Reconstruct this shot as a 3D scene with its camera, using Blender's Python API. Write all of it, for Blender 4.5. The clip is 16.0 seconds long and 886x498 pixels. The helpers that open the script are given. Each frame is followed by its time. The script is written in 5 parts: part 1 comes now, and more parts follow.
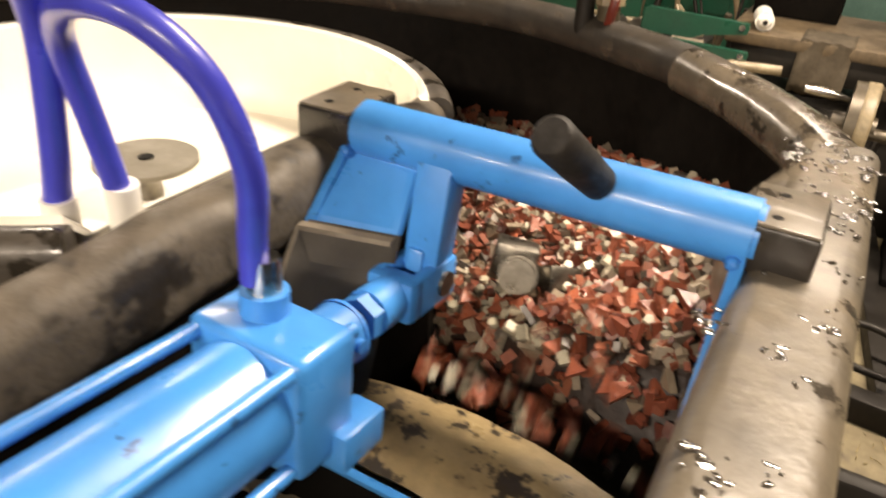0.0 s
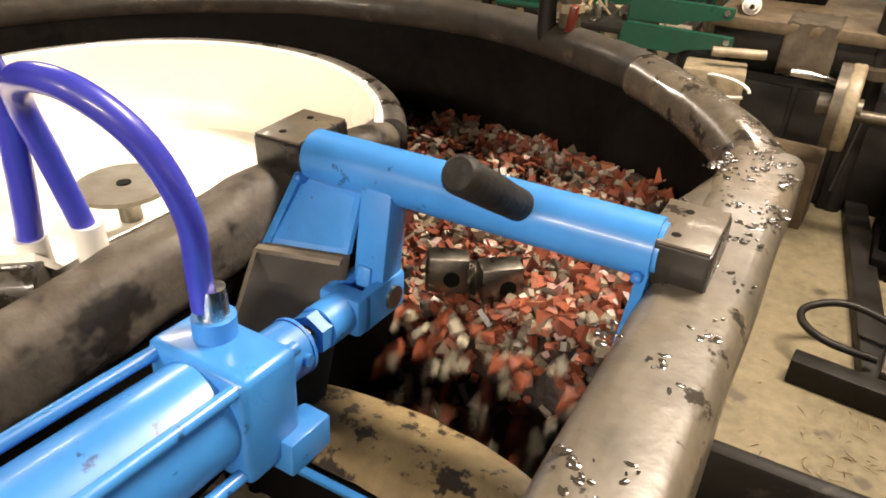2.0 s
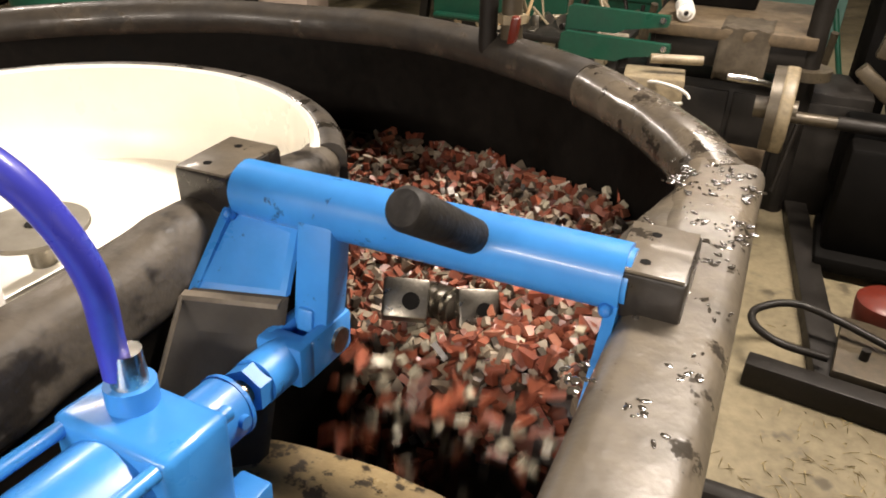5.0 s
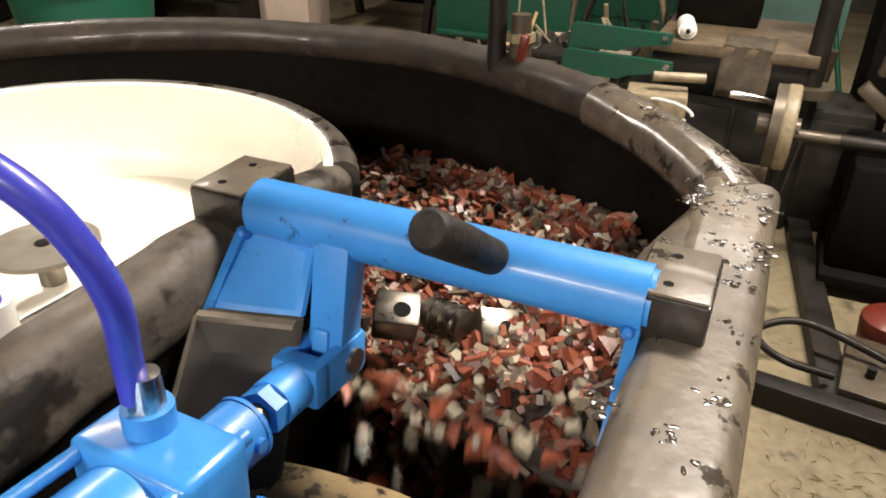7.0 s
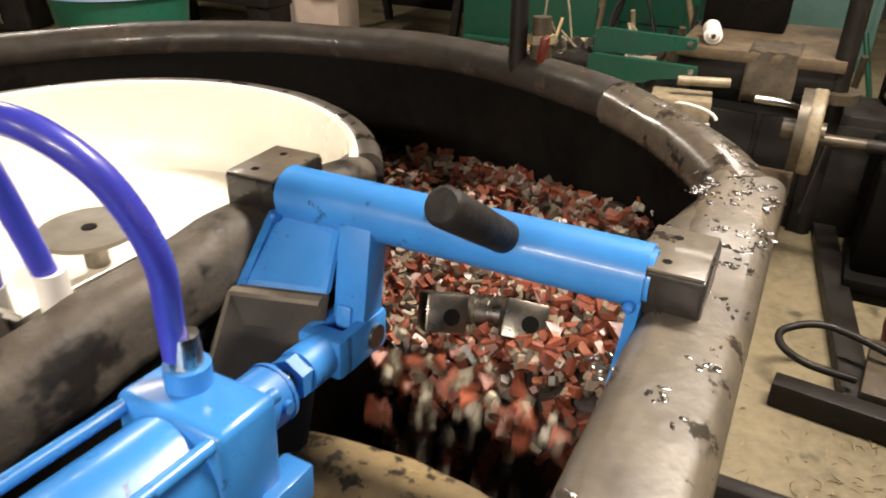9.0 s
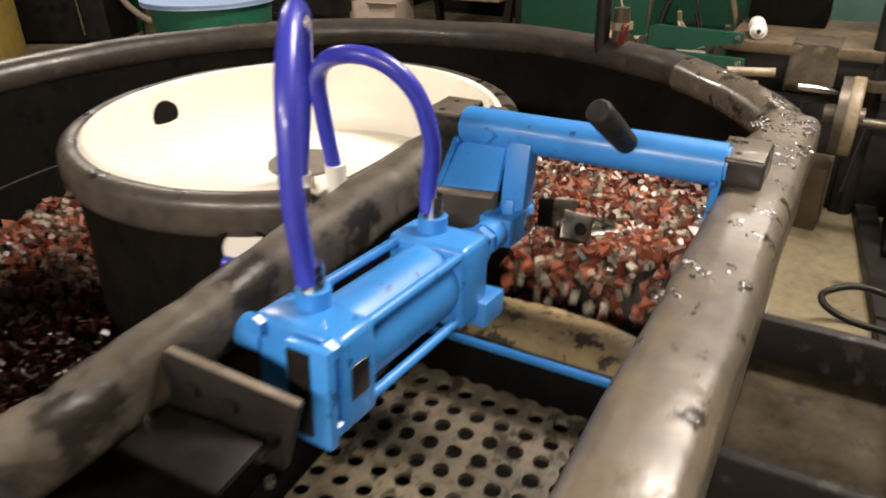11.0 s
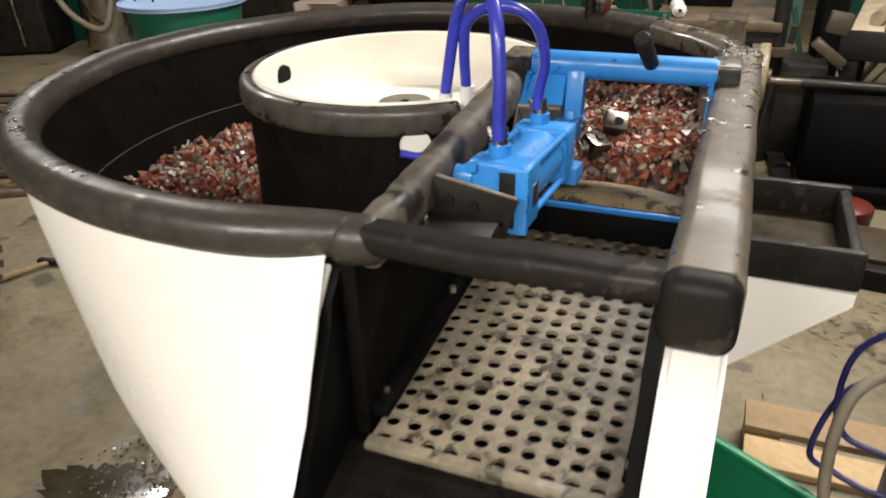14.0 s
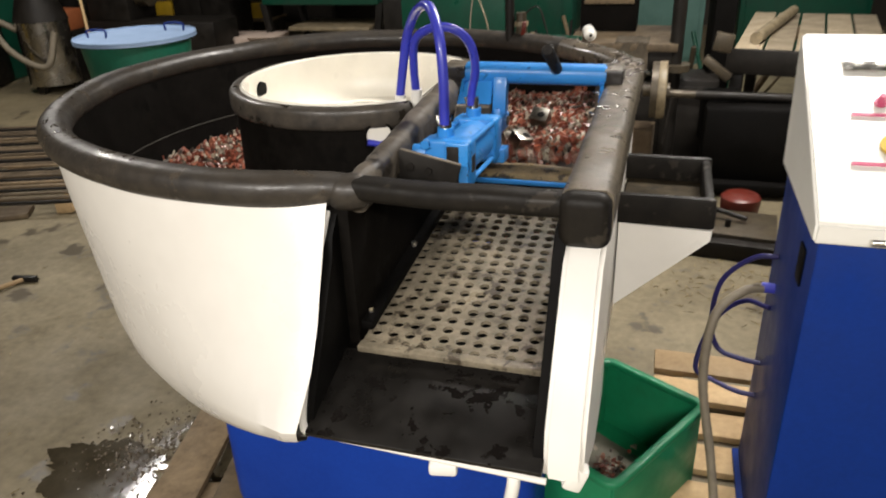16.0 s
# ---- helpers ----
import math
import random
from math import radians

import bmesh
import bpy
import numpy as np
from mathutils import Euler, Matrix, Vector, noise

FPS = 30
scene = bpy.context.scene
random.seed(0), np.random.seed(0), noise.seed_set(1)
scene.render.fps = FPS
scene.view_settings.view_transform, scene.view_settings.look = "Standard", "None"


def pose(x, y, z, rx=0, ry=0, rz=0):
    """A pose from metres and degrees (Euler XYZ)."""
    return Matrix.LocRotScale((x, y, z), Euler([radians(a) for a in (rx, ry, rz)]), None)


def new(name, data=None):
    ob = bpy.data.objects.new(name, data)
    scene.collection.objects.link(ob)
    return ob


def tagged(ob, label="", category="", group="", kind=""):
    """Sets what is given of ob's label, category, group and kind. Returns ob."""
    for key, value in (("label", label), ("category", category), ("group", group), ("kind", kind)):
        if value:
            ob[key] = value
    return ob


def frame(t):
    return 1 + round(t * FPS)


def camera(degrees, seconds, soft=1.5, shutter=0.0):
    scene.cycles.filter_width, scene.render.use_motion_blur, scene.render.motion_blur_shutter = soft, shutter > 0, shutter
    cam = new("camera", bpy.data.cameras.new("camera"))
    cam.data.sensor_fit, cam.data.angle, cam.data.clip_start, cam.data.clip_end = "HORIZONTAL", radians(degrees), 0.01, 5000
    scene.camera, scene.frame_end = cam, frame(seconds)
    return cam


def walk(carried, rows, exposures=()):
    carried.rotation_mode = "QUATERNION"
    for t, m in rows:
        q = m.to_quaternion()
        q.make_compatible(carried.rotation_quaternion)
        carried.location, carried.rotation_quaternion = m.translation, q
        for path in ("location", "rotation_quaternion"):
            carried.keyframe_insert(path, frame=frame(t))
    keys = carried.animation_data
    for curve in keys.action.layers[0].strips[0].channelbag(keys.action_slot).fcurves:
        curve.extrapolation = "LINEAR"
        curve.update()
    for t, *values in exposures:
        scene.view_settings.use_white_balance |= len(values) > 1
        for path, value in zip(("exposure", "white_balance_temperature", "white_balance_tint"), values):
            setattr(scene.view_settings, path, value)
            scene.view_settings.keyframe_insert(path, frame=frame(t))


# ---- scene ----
cam = camera(62.8, 16.0, soft=1.8, shutter=0.8)
PATH = [
    (0.0, 0.2052, -0.5276, 1.4207, 59.874, -3.206, 29.875),
    (0.5, 0.2353, -0.4815, 1.4120, 58.272, -2.681, 29.644),
    (1.0, 0.1931, -0.4534, 1.4197, 58.656, -2.899, 27.037),
    (1.5, 0.1881, -0.4550, 1.4068, 59.574, -4.056, 26.024),
    (2.0, 0.2790, -0.5266, 1.4792, 58.727, -1.096, 29.792),
    (2.5, 0.2786, -0.5124, 1.4761, 58.644, -1.373, 28.788),
    (3.0, 0.2717, -0.4947, 1.4720, 58.670, -1.050, 27.792),
    (3.5, 0.2636, -0.4851, 1.4667, 58.802, -0.797, 26.773),
    (4.0, 0.2597, -0.4748, 1.4655, 59.416, -0.815, 25.126),
    (6.5, 0.2332, -0.4699, 1.4635, 60.307, -0.797, 24.859),
    (7.0, 0.2317, -0.4715, 1.4655, 61.002, -0.898, 24.862),
    (7.5, 0.2318, -0.4758, 1.4670, 61.230, -1.068, 24.809),
    (8.0, 0.2291, -0.4767, 1.4661, 61.203, -1.103, 24.813),
    (10.5, 0.3215, -0.7459, 1.4855, 62.189, 0.779, 30.883),
    (11.0, 0.2978, -0.8829, 1.5005, 62.163, 1.003, 29.531),
    (11.5, 0.3160, -1.0112, 1.5148, 62.243, 2.693, 28.655),
    (12.0, 0.3896, -1.1130, 1.5201, 62.468, 1.126, 31.193),
    (12.5, 0.3810, -1.2084, 1.5330, 62.797, 0.234, 31.853),
    (13.0, 0.3196, -1.3071, 1.5246, 62.542, 1.254, 30.724),
    (13.5, 0.2430, -1.3906, 1.5449, 60.895, 2.847, 23.789),
    (14.0, 0.2282, -1.4758, 1.5390, 62.174, 1.811, 22.002),
    (14.5, 0.1684, -1.5992, 1.5541, 61.812, 3.411, 18.354),
    (15.0, 0.2130, -1.6842, 1.5646, 62.368, 3.283, 17.147),
    (15.5, 0.2929, -1.7919, 1.5887, 62.442, 2.614, 17.318),
    (16.0, 0.3272, -1.8726, 1.5812, 64.395, 2.086, 16.473),
]
walk(cam, [(t, pose(x, y, z, rx, ry, rz)) for t, x, y, z, rx, ry, rz in PATH],
     [(0.0, 0.66, 7800, 14), (1.5, 0.66, 7700, 14), (2.5, 0.6, 7350, 14), (4.0, 0.55, 7000, 14), (8.0, 0.5, 6850, 13), (10.4, 0.47, 7250, 14), (11.0, 0.3, 6850, 14),
      (12.0, 0.33, 6600, 12), (13.0, 0.28, 6350, 11), (14.5, 0.2, 6300, 10), (15.0, 0.06, 6300, 10), (16.0, 0.08, 6300, 10)])

# ---- light ----
world = bpy.data.worlds.new("hall_air")
scene.world = world
world.use_nodes = True
world.node_tree.nodes["Background"].inputs[0].default_value = (1.0, 0.92, 0.8, 1)
world.node_tree.nodes["Background"].inputs[1].default_value = 0.002


def strip_light(x, y, z, lx, ly, watts, color=(1.0, 0.93, 0.845)):
    d = bpy.data.lights.new("ceiling_light", "AREA")
    d.shape, d.size, d.size_y, d.energy, d.color = "RECTANGLE", lx, ly, watts, color
    ob = new("ceiling_light", d)
    ob.matrix_world = pose(x, y, z)
    return ob


strip_light(1.0, 1.6, 3.6, 1.6, 0.5, 200)
strip_light(-1.1, -3.7, 3.0, 1.5, 0.4, 170)
strip_light(1.1, -3.7, 2.8, 1.5, 0.4, 195)
strip_light(0.3, 5.2, 3.6, 1.8, 0.5, 42)
strip_light(-4.2, 2.2, 3.6, 0.25, 1.6, 110)

# ---- materials ----


def mat(name, c1, c2=None, scale=8.0, rough=0.5, metal=0.0, rvar=0.15, bump=0.15, fine=60.0, spots=None, coat=0.0,
        per=None, detail=6.0, spot_scale=14.0, spot_at=0.62, spot_rough=None, bump_dist=0.004, spec=0.5):
    """Two-scale noise colour, optional third colour in spots, varied roughness and fine relief. per: 'object' or 'island' variation."""
    m = bpy.data.materials.new(name)
    m.use_nodes = True
    nt = m.node_tree
    b = nt.nodes["Principled BSDF"]
    co = nt.nodes.new("ShaderNodeTexCoord").outputs["Object"]
    c2 = c2 or tuple(0.72 * v for v in c1)

    def noise_tex(s, d=detail, r=0.6):
        n = nt.nodes.new("ShaderNodeTexNoise")
        n.inputs["Scale"].default_value, n.inputs["Detail"].default_value, n.inputs["Roughness"].default_value = s, d, r
        nt.links.new(co, n.inputs["Vector"])
        return n.outputs["Fac"]

    def ramp(fac, a, c, p0=0.35, p1=0.65):
        r = nt.nodes.new("ShaderNodeValToRGB")
        r.color_ramp.elements[0].position, r.color_ramp.elements[1].position = p0, p1
        r.color_ramp.elements[0].color, r.color_ramp.elements[1].color = (*a, 1), (*c, 1)
        nt.links.new(fac, r.inputs["Fac"])
        return r.outputs["Color"]

    big, small = noise_tex(scale), noise_tex(fine, 3)
    mixf = nt.nodes.new("ShaderNodeMath")
    mixf.operation = "MULTIPLY_ADD"
    mixf.inputs[1].default_value = 0.35
    add2 = nt.nodes.new("ShaderNodeMath")
    add2.operation = "MULTIPLY"
    add2.inputs[1].default_value = 0.65
    nt.links.new(big, add2.inputs[0])
    nt.links.new(small, mixf.inputs[0])
    nt.links.new(add2.outputs[0], mixf.inputs[2])
    col = ramp(mixf.outputs[0], c1, c2)
    if per:
        src = (nt.nodes.new("ShaderNodeObjectInfo").outputs["Random"] if per == "object"
               else nt.nodes.new("ShaderNodeNewGeometry").outputs["Random Per Island"])
        hsv = nt.nodes.new("ShaderNodeHueSaturation")
        mr = nt.nodes.new("ShaderNodeMapRange")
        mr.inputs["To Min"].default_value, mr.inputs["To Max"].default_value = 0.6, 1.35
        nt.links.new(src, mr.inputs["Value"])
        nt.links.new(mr.outputs[0], hsv.inputs["Value"])
        nt.links.new(col, hsv.inputs["Color"])
        col = hsv.outputs["Color"]
    rough_out = nt.nodes.new("ShaderNodeMapRange")
    rough_out.inputs["To Min"].default_value = max(0.03, rough - rvar)
    rough_out.inputs["To Max"].default_value = min(1.0, rough + rvar)
    rough_out.inputs["From Min"].default_value, rough_out.inputs["From Max"].default_value = 0.3, 0.7
    nt.links.new(big, rough_out.inputs["Value"])
    rgh = rough_out.outputs[0]
    if spots:
        sp = ramp(noise_tex(spot_scale, 4, 0.65), (0, 0, 0), (1, 1, 1), spot_at - 0.03, spot_at + 0.03)
        mx = nt.nodes.new("ShaderNodeMixRGB")
        nt.links.new(sp, mx.inputs["Fac"])
        nt.links.new(col, mx.inputs["Color1"])
        mx.inputs["Color2"].default_value = (*spots, 1)
        col = mx.outputs["Color"]
        if spot_rough is not None:
            mr2 = nt.nodes.new("ShaderNodeMix")
            nt.links.new(sp, mr2.inputs["Factor"])
            nt.links.new(rgh, mr2.inputs["A"])
            mr2.inputs["B"].default_value = spot_rough
            rgh = mr2.outputs["Result"]
    nt.links.new(rgh, b.inputs["Roughness"])
    nt.links.new(col, b.inputs["Base Color"])
    b.inputs["Metallic"].default_value = metal
    b.inputs["Specular IOR Level"].default_value = spec
    b.inputs["Coat Weight"].default_value = coat
    b.inputs["Coat Roughness"].default_value = 0.12
    if bump:
        bp = nt.nodes.new("ShaderNodeBump")
        bp.inputs["Strength"].default_value, bp.inputs["Distance"].default_value = bump, bump_dist
        nt.links.new(mixf.outputs[0], bp.inputs["Height"])
        nt.links.new(bp.outputs[0], b.inputs["Normal"])
    return m


def media_mat(name, rows):
    """Wet ceramic chips: one of several colours for every chip."""
    m = bpy.data.materials.new(name)
    m.use_nodes = True
    nt = m.node_tree
    b = nt.nodes["Principled BSDF"]
    g = nt.nodes.new("ShaderNodeNewGeometry").outputs["Random Per Island"]
    r = nt.nodes.new("ShaderNodeValToRGB")
    r.color_ramp.interpolation = "CONSTANT"
    while len(r.color_ramp.elements) < len(rows):
        r.color_ramp.elements.new(0.5)
    for e, (p, c) in zip(r.color_ramp.elements, rows):
        e.position, e.color = p, (*c, 1)
    nt.links.new(g, r.inputs["Fac"])
    n = nt.nodes.new("ShaderNodeTexNoise")
    n.inputs["Scale"].default_value, n.inputs["Detail"].default_value = 140, 4
    nt.links.new(nt.nodes.new("ShaderNodeTexCoord").outputs["Object"], n.inputs["Vector"])
    mx = nt.nodes.new("ShaderNodeMixRGB")
    mx.blend_type = "MULTIPLY"
    mx.inputs["Fac"].default_value = 0.5
    nt.links.new(r.outputs["Color"], mx.inputs["Color1"])
    nt.links.new(n.outputs["Fac"], mx.inputs["Color2"])
    nt.links.new(mx.outputs["Color"], b.inputs["Base Color"])
    b.inputs["Roughness"].default_value = 0.34
    bp = nt.nodes.new("ShaderNodeBump")
    bp.inputs["Strength"].default_value, bp.inputs["Distance"].default_value = 0.3, 0.002
    nt.links.new(n.outputs["Fac"], bp.inputs["Height"])
    nt.links.new(bp.outputs[0], b.inputs["Normal"])
    return m


M_BLUE = mat("blue_paint", (0.042, 0.27, 0.69), (0.03, 0.215, 0.59), scale=9, rough=0.38, bump=0.2, fine=45, coat=0.2,
             spots=(0.012, 0.06, 0.17), spot_scale=38, spot_at=0.665)
M_BLUE_WELD = mat("weld_bead_paint", (0.03, 0.24, 0.68), (0.02, 0.15, 0.5), scale=60, rough=0.45, bump=0.9, fine=200)
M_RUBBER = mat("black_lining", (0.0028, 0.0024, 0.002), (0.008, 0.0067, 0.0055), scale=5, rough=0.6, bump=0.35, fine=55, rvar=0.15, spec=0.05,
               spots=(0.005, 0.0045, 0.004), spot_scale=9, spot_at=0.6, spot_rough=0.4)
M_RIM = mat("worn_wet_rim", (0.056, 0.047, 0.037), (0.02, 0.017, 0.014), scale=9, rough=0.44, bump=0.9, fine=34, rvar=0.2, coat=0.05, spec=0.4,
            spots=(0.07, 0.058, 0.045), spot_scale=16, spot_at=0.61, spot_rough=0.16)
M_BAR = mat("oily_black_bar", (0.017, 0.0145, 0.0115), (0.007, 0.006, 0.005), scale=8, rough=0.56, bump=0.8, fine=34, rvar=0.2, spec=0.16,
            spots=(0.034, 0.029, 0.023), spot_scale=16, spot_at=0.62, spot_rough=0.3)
# worn wet black rail; base colour raised to carry the lamp sheen
M_RAIL = mat("worn_wet_rail_sheen_tone", (0.165, 0.136, 0.098), (0.07, 0.058, 0.042), scale=11, rough=0.42, bump=0.9, fine=34, rvar=0.2, coat=0.3,
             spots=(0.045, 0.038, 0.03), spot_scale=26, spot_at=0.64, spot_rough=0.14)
# paler copy of the rim: its wet glare is partly in the colour
M_RIMEND = mat("wet_rim_end_sheen_tone", (0.15, 0.124, 0.092), (0.06, 0.05, 0.038), scale=13, rough=0.26, bump=0.9, fine=34, rvar=0.2, coat=0.65,
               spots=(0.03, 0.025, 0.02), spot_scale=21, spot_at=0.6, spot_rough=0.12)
M_INRAIL = mat("dull_inner_rail", (0.118, 0.098, 0.074), (0.038, 0.032, 0.025), scale=9, rough=0.6, bump=1.0, fine=26, rvar=0.2, spec=0.3, bump_dist=0.008,
               spots=(0.022, 0.018, 0.014), spot_scale=9, spot_at=0.54, spot_rough=0.4)
M_CUPRIM = mat("mottled_cup_rim", (0.085, 0.071, 0.055), (0.026, 0.022, 0.018), scale=14, rough=0.46, bump=0.8, fine=36, rvar=0.16, coat=0.1,
               spots=(0.02, 0.017, 0.013), spot_scale=20, spot_at=0.6, spot_rough=0.2)
M_DROPS = mat("standing_water", (0.05, 0.042, 0.033), (0.04, 0.034, 0.027), scale=30, rough=0.05, bump=0.3, fine=90, rvar=0.02, coat=1.0)
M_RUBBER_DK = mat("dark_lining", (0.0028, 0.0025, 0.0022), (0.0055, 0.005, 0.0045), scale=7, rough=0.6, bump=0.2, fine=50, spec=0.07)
M_GREYRUB = mat("grey_rubber_sheet", (0.05, 0.043, 0.034), (0.035, 0.03, 0.024), scale=12, rough=0.7, bump=0.25, fine=80)
M_GREYEDGE = mat("cut_rubber_edge", (0.2, 0.165, 0.12), (0.12, 0.1, 0.075), scale=30, rough=0.75, bump=0.3, fine=90)
M_WHITE = mat("white_shell", (0.8, 0.77, 0.71), (0.74, 0.71, 0.65), scale=3, rough=0.34, bump=0.08, fine=14)
M_CUP = mat("white_cup", (0.84, 0.8, 0.7), (0.78, 0.74, 0.64), scale=4, rough=0.3, bump=0.08, fine=16)
M_SCREEN = mat("worn_screen_plate", (0.265, 0.225, 0.16), (0.09, 0.075, 0.05), scale=13, rough=0.4, bump=0.5, fine=70,
               spots=(0.045, 0.034, 0.021), spot_scale=24, spot_at=0.58)
M_LEDGE = mat("worn_ramp_plate", (0.28, 0.21, 0.11), (0.15, 0.108, 0.055), scale=14, rough=0.38, bump=0.6, fine=60,
              spots=(0.03, 0.022, 0.015), spot_scale=34, spot_at=0.555)
M_TRAY = mat("dirty_tray_floor", (0.055, 0.042, 0.024), (0.017, 0.013, 0.008), scale=11, rough=0.8, spec=0.12, bump=0.7, fine=50, spots=(0.02, 0.017, 0.012), spot_scale=30, spot_at=0.63)
M_CHUTE = mat("wet_outlet_rubber", (0.005, 0.0045, 0.004), (0.012, 0.0105, 0.009), scale=11, rough=0.36, bump=0.5, fine=38, rvar=0.16, spec=0.35,
              spots=(0.006, 0.005, 0.0045), spot_scale=17, spot_at=0.58, spot_rough=0.15)
M_OILIRON = mat("oily_cast_iron", (0.1, 0.08, 0.052), (0.05, 0.04, 0.027), scale=14, rough=0.42, bump=0.4, fine=60, metal=0.3)
M_HOSE = mat("blue_hose", (0.055, 0.062, 0.5), (0.04, 0.047, 0.42), scale=12, rough=0.34, bump=0.1, fine=60, coat=0.4)
M_DARKHOSE = mat("dull_purple_hose", (0.02, 0.018, 0.12), (0.014, 0.012, 0.08), scale=12, rough=0.4, bump=0.1, fine=60)
M_FITTING = mat("plated_fitting", (0.75, 0.73, 0.68), (0.5, 0.48, 0.44), scale=40, rough=0.22, metal=1.0, bump=0.1)
M_STEEL = mat("bare_steel", (0.27, 0.25, 0.215), (0.17, 0.155, 0.13), scale=30, rough=0.36, metal=1.0, bump=0.15, fine=120)
M_ROD = mat("brass_rod_seal", (0.55, 0.42, 0.22), (0.4, 0.3, 0.15), scale=30, rough=0.3, metal=1.0)
M_DARKSTEEL = mat("dark_steel", (0.009, 0.0078, 0.0065), (0.019, 0.016, 0.013), scale=12, rough=0.5, spec=0.3, metal=0.2, bump=0.25, fine=70)
M_GRIP = mat("worn_grip_rubber", (0.024, 0.021, 0.018), (0.012, 0.0105, 0.009), scale=30, rough=0.62, bump=0.5, fine=120, spec=0.3)
M_BLOCK = mat("black_block", (0.014, 0.012, 0.010), (0.024, 0.02, 0.017), scale=25, rough=0.35, bump=0.3, fine=90, coat=0.2)
M_DISC = mat("dull_disc", (0.16, 0.145, 0.11), (0.12, 0.105, 0.08), scale=20, rough=0.6, bump=0.2)
M_CONC = mat("concrete_floor", (0.235, 0.195, 0.118), (0.105, 0.084, 0.047), scale=2.2, rough=0.62, bump=0.3, fine=26, rvar=0.2,
             spots=(0.085, 0.07, 0.046), spot_scale=4.2, spot_at=0.6, spot_rough=0.35, detail=9.0)
M_WET = mat("wet_concrete", (0.03, 0.024, 0.015), (0.06, 0.049, 0.03), scale=6, rough=0.07, bump=0.12, fine=22, rvar=0.04, bump_dist=0.003)
M_GRIT = mat("wet_grit", (0.16, 0.13, 0.095), (0.06, 0.045, 0.03), scale=40, rough=0.16, bump=0.2, fine=200, coat=0.5, per="island")
M_STRAW = mat("dry_shavings", (0.34, 0.26, 0.11), (0.1, 0.075, 0.04), scale=5, rough=0.7, bump=0.1, per="island")
M_WALL = mat("dim_wall", (0.07, 0.062, 0.05), (0.045, 0.04, 0.032), scale=1.2, rough=0.8, bump=0.2, fine=20)
M_WOOD = mat("pallet_wood", (0.5, 0.35, 0.18), (0.33, 0.22, 0.11), scale=6, rough=0.7, bump=0.5, fine=50, per="object")
M_GREYWOOD = mat("weathered_slats", (0.3, 0.245, 0.165), (0.17, 0.135, 0.085), scale=7, rough=0.7, bump=0.4, fine=50, per="object")
M_WOOD_OLD = mat("oily_wood", (0.19, 0.135, 0.075), (0.085, 0.06, 0.034), scale=9, rough=0.65, bump=0.4, fine=45, per="object")
M_GREEN = mat("green_plastic", (0.012, 0.2, 0.085), (0.01, 0.15, 0.06), scale=8, rough=0.42, bump=0.1, fine=40)
M_GREENTUB = mat("tub_green", (0.01, 0.14, 0.085), (0.008, 0.1, 0.06), scale=7, rough=0.45, bump=0.15)
M_GREENSTEEL = mat("green_enamel", (0.006, 0.068, 0.04), (0.004, 0.045, 0.026), scale=7, rough=0.4, bump=0.15)
M_CABBLUE = mat("cabinet_blue", (0.0025, 0.026, 0.19), (0.002, 0.02, 0.145), scale=4, rough=0.5, bump=0.12, fine=90, spec=0.2)
M_BASEBLUE = mat("base_blue", (0.004, 0.04, 0.3), (0.003, 0.03, 0.24), scale=5, rough=0.45, bump=0.12, fine=80, spec=0.25)
M_CABWHITE = mat("cabinet_white", (0.8, 0.78, 0.72), (0.75, 0.73, 0.67), scale=5, rough=0.4, bump=0.06)
M_CREAM = mat("cream_enamel", (0.3, 0.245, 0.155), (0.13, 0.1, 0.06), scale=14, rough=0.45, bump=0.2)
M_RED = mat("red_plastic", (0.13, 0.018, 0.009), (0.075, 0.01, 0.006), scale=8, rough=0.45)
M_CARTON = mat("cardboard", (0.15, 0.105, 0.06), (0.09, 0.062, 0.036), scale=10, rough=0.85, bump=0.2)
M_CANVAS = mat("greasy_canvas", (0.075, 0.057, 0.035), (0.04, 0.03, 0.018), scale=14, rough=0.8, bump=0.5)
M_TYRE = mat("dusty_tyre", (0.05, 0.043, 0.033), (0.08, 0.068, 0.05), scale=14, rough=0.8, bump=0.4)
M_GREYHOSE = mat("grey_conduit", (0.2, 0.17, 0.12), (0.15, 0.125, 0.09), scale=20, rough=0.6, bump=0.3)
M_CHROME = mat("dull_chrome", (0.5, 0.48, 0.44), (0.35, 0.33, 0.3), scale=8, rough=0.25, metal=1.0)
M_LIDBLUE = mat("pale_blue_lid", (0.3, 0.42, 0.62), (0.24, 0.34, 0.52), scale=5, rough=0.5)
M_PALECARD = mat("pale_card", (0.5, 0.4, 0.33), (0.42, 0.33, 0.27), scale=6, rough=0.8, bump=0.15)
M_RUST = mat("faded_orange", (0.4, 0.12, 0.04), (0.3, 0.09, 0.03), scale=8, rough=0.6)
M_OCHRE = mat("dirty_yellow_paint", (0.36, 0.26, 0.06), (0.24, 0.165, 0.04), scale=6, rough=0.55, bump=0.15)
M_YELLOW = mat("yellow_button", (0.7, 0.45, 0.03), rough=0.4)
M_PINK = mat("pink_marking", (0.6, 0.1, 0.2), rough=0.5)
M_TEAL = mat("teal_sheet", (0.1, 0.2, 0.175), (0.07, 0.15, 0.13), scale=5, rough=0.6)
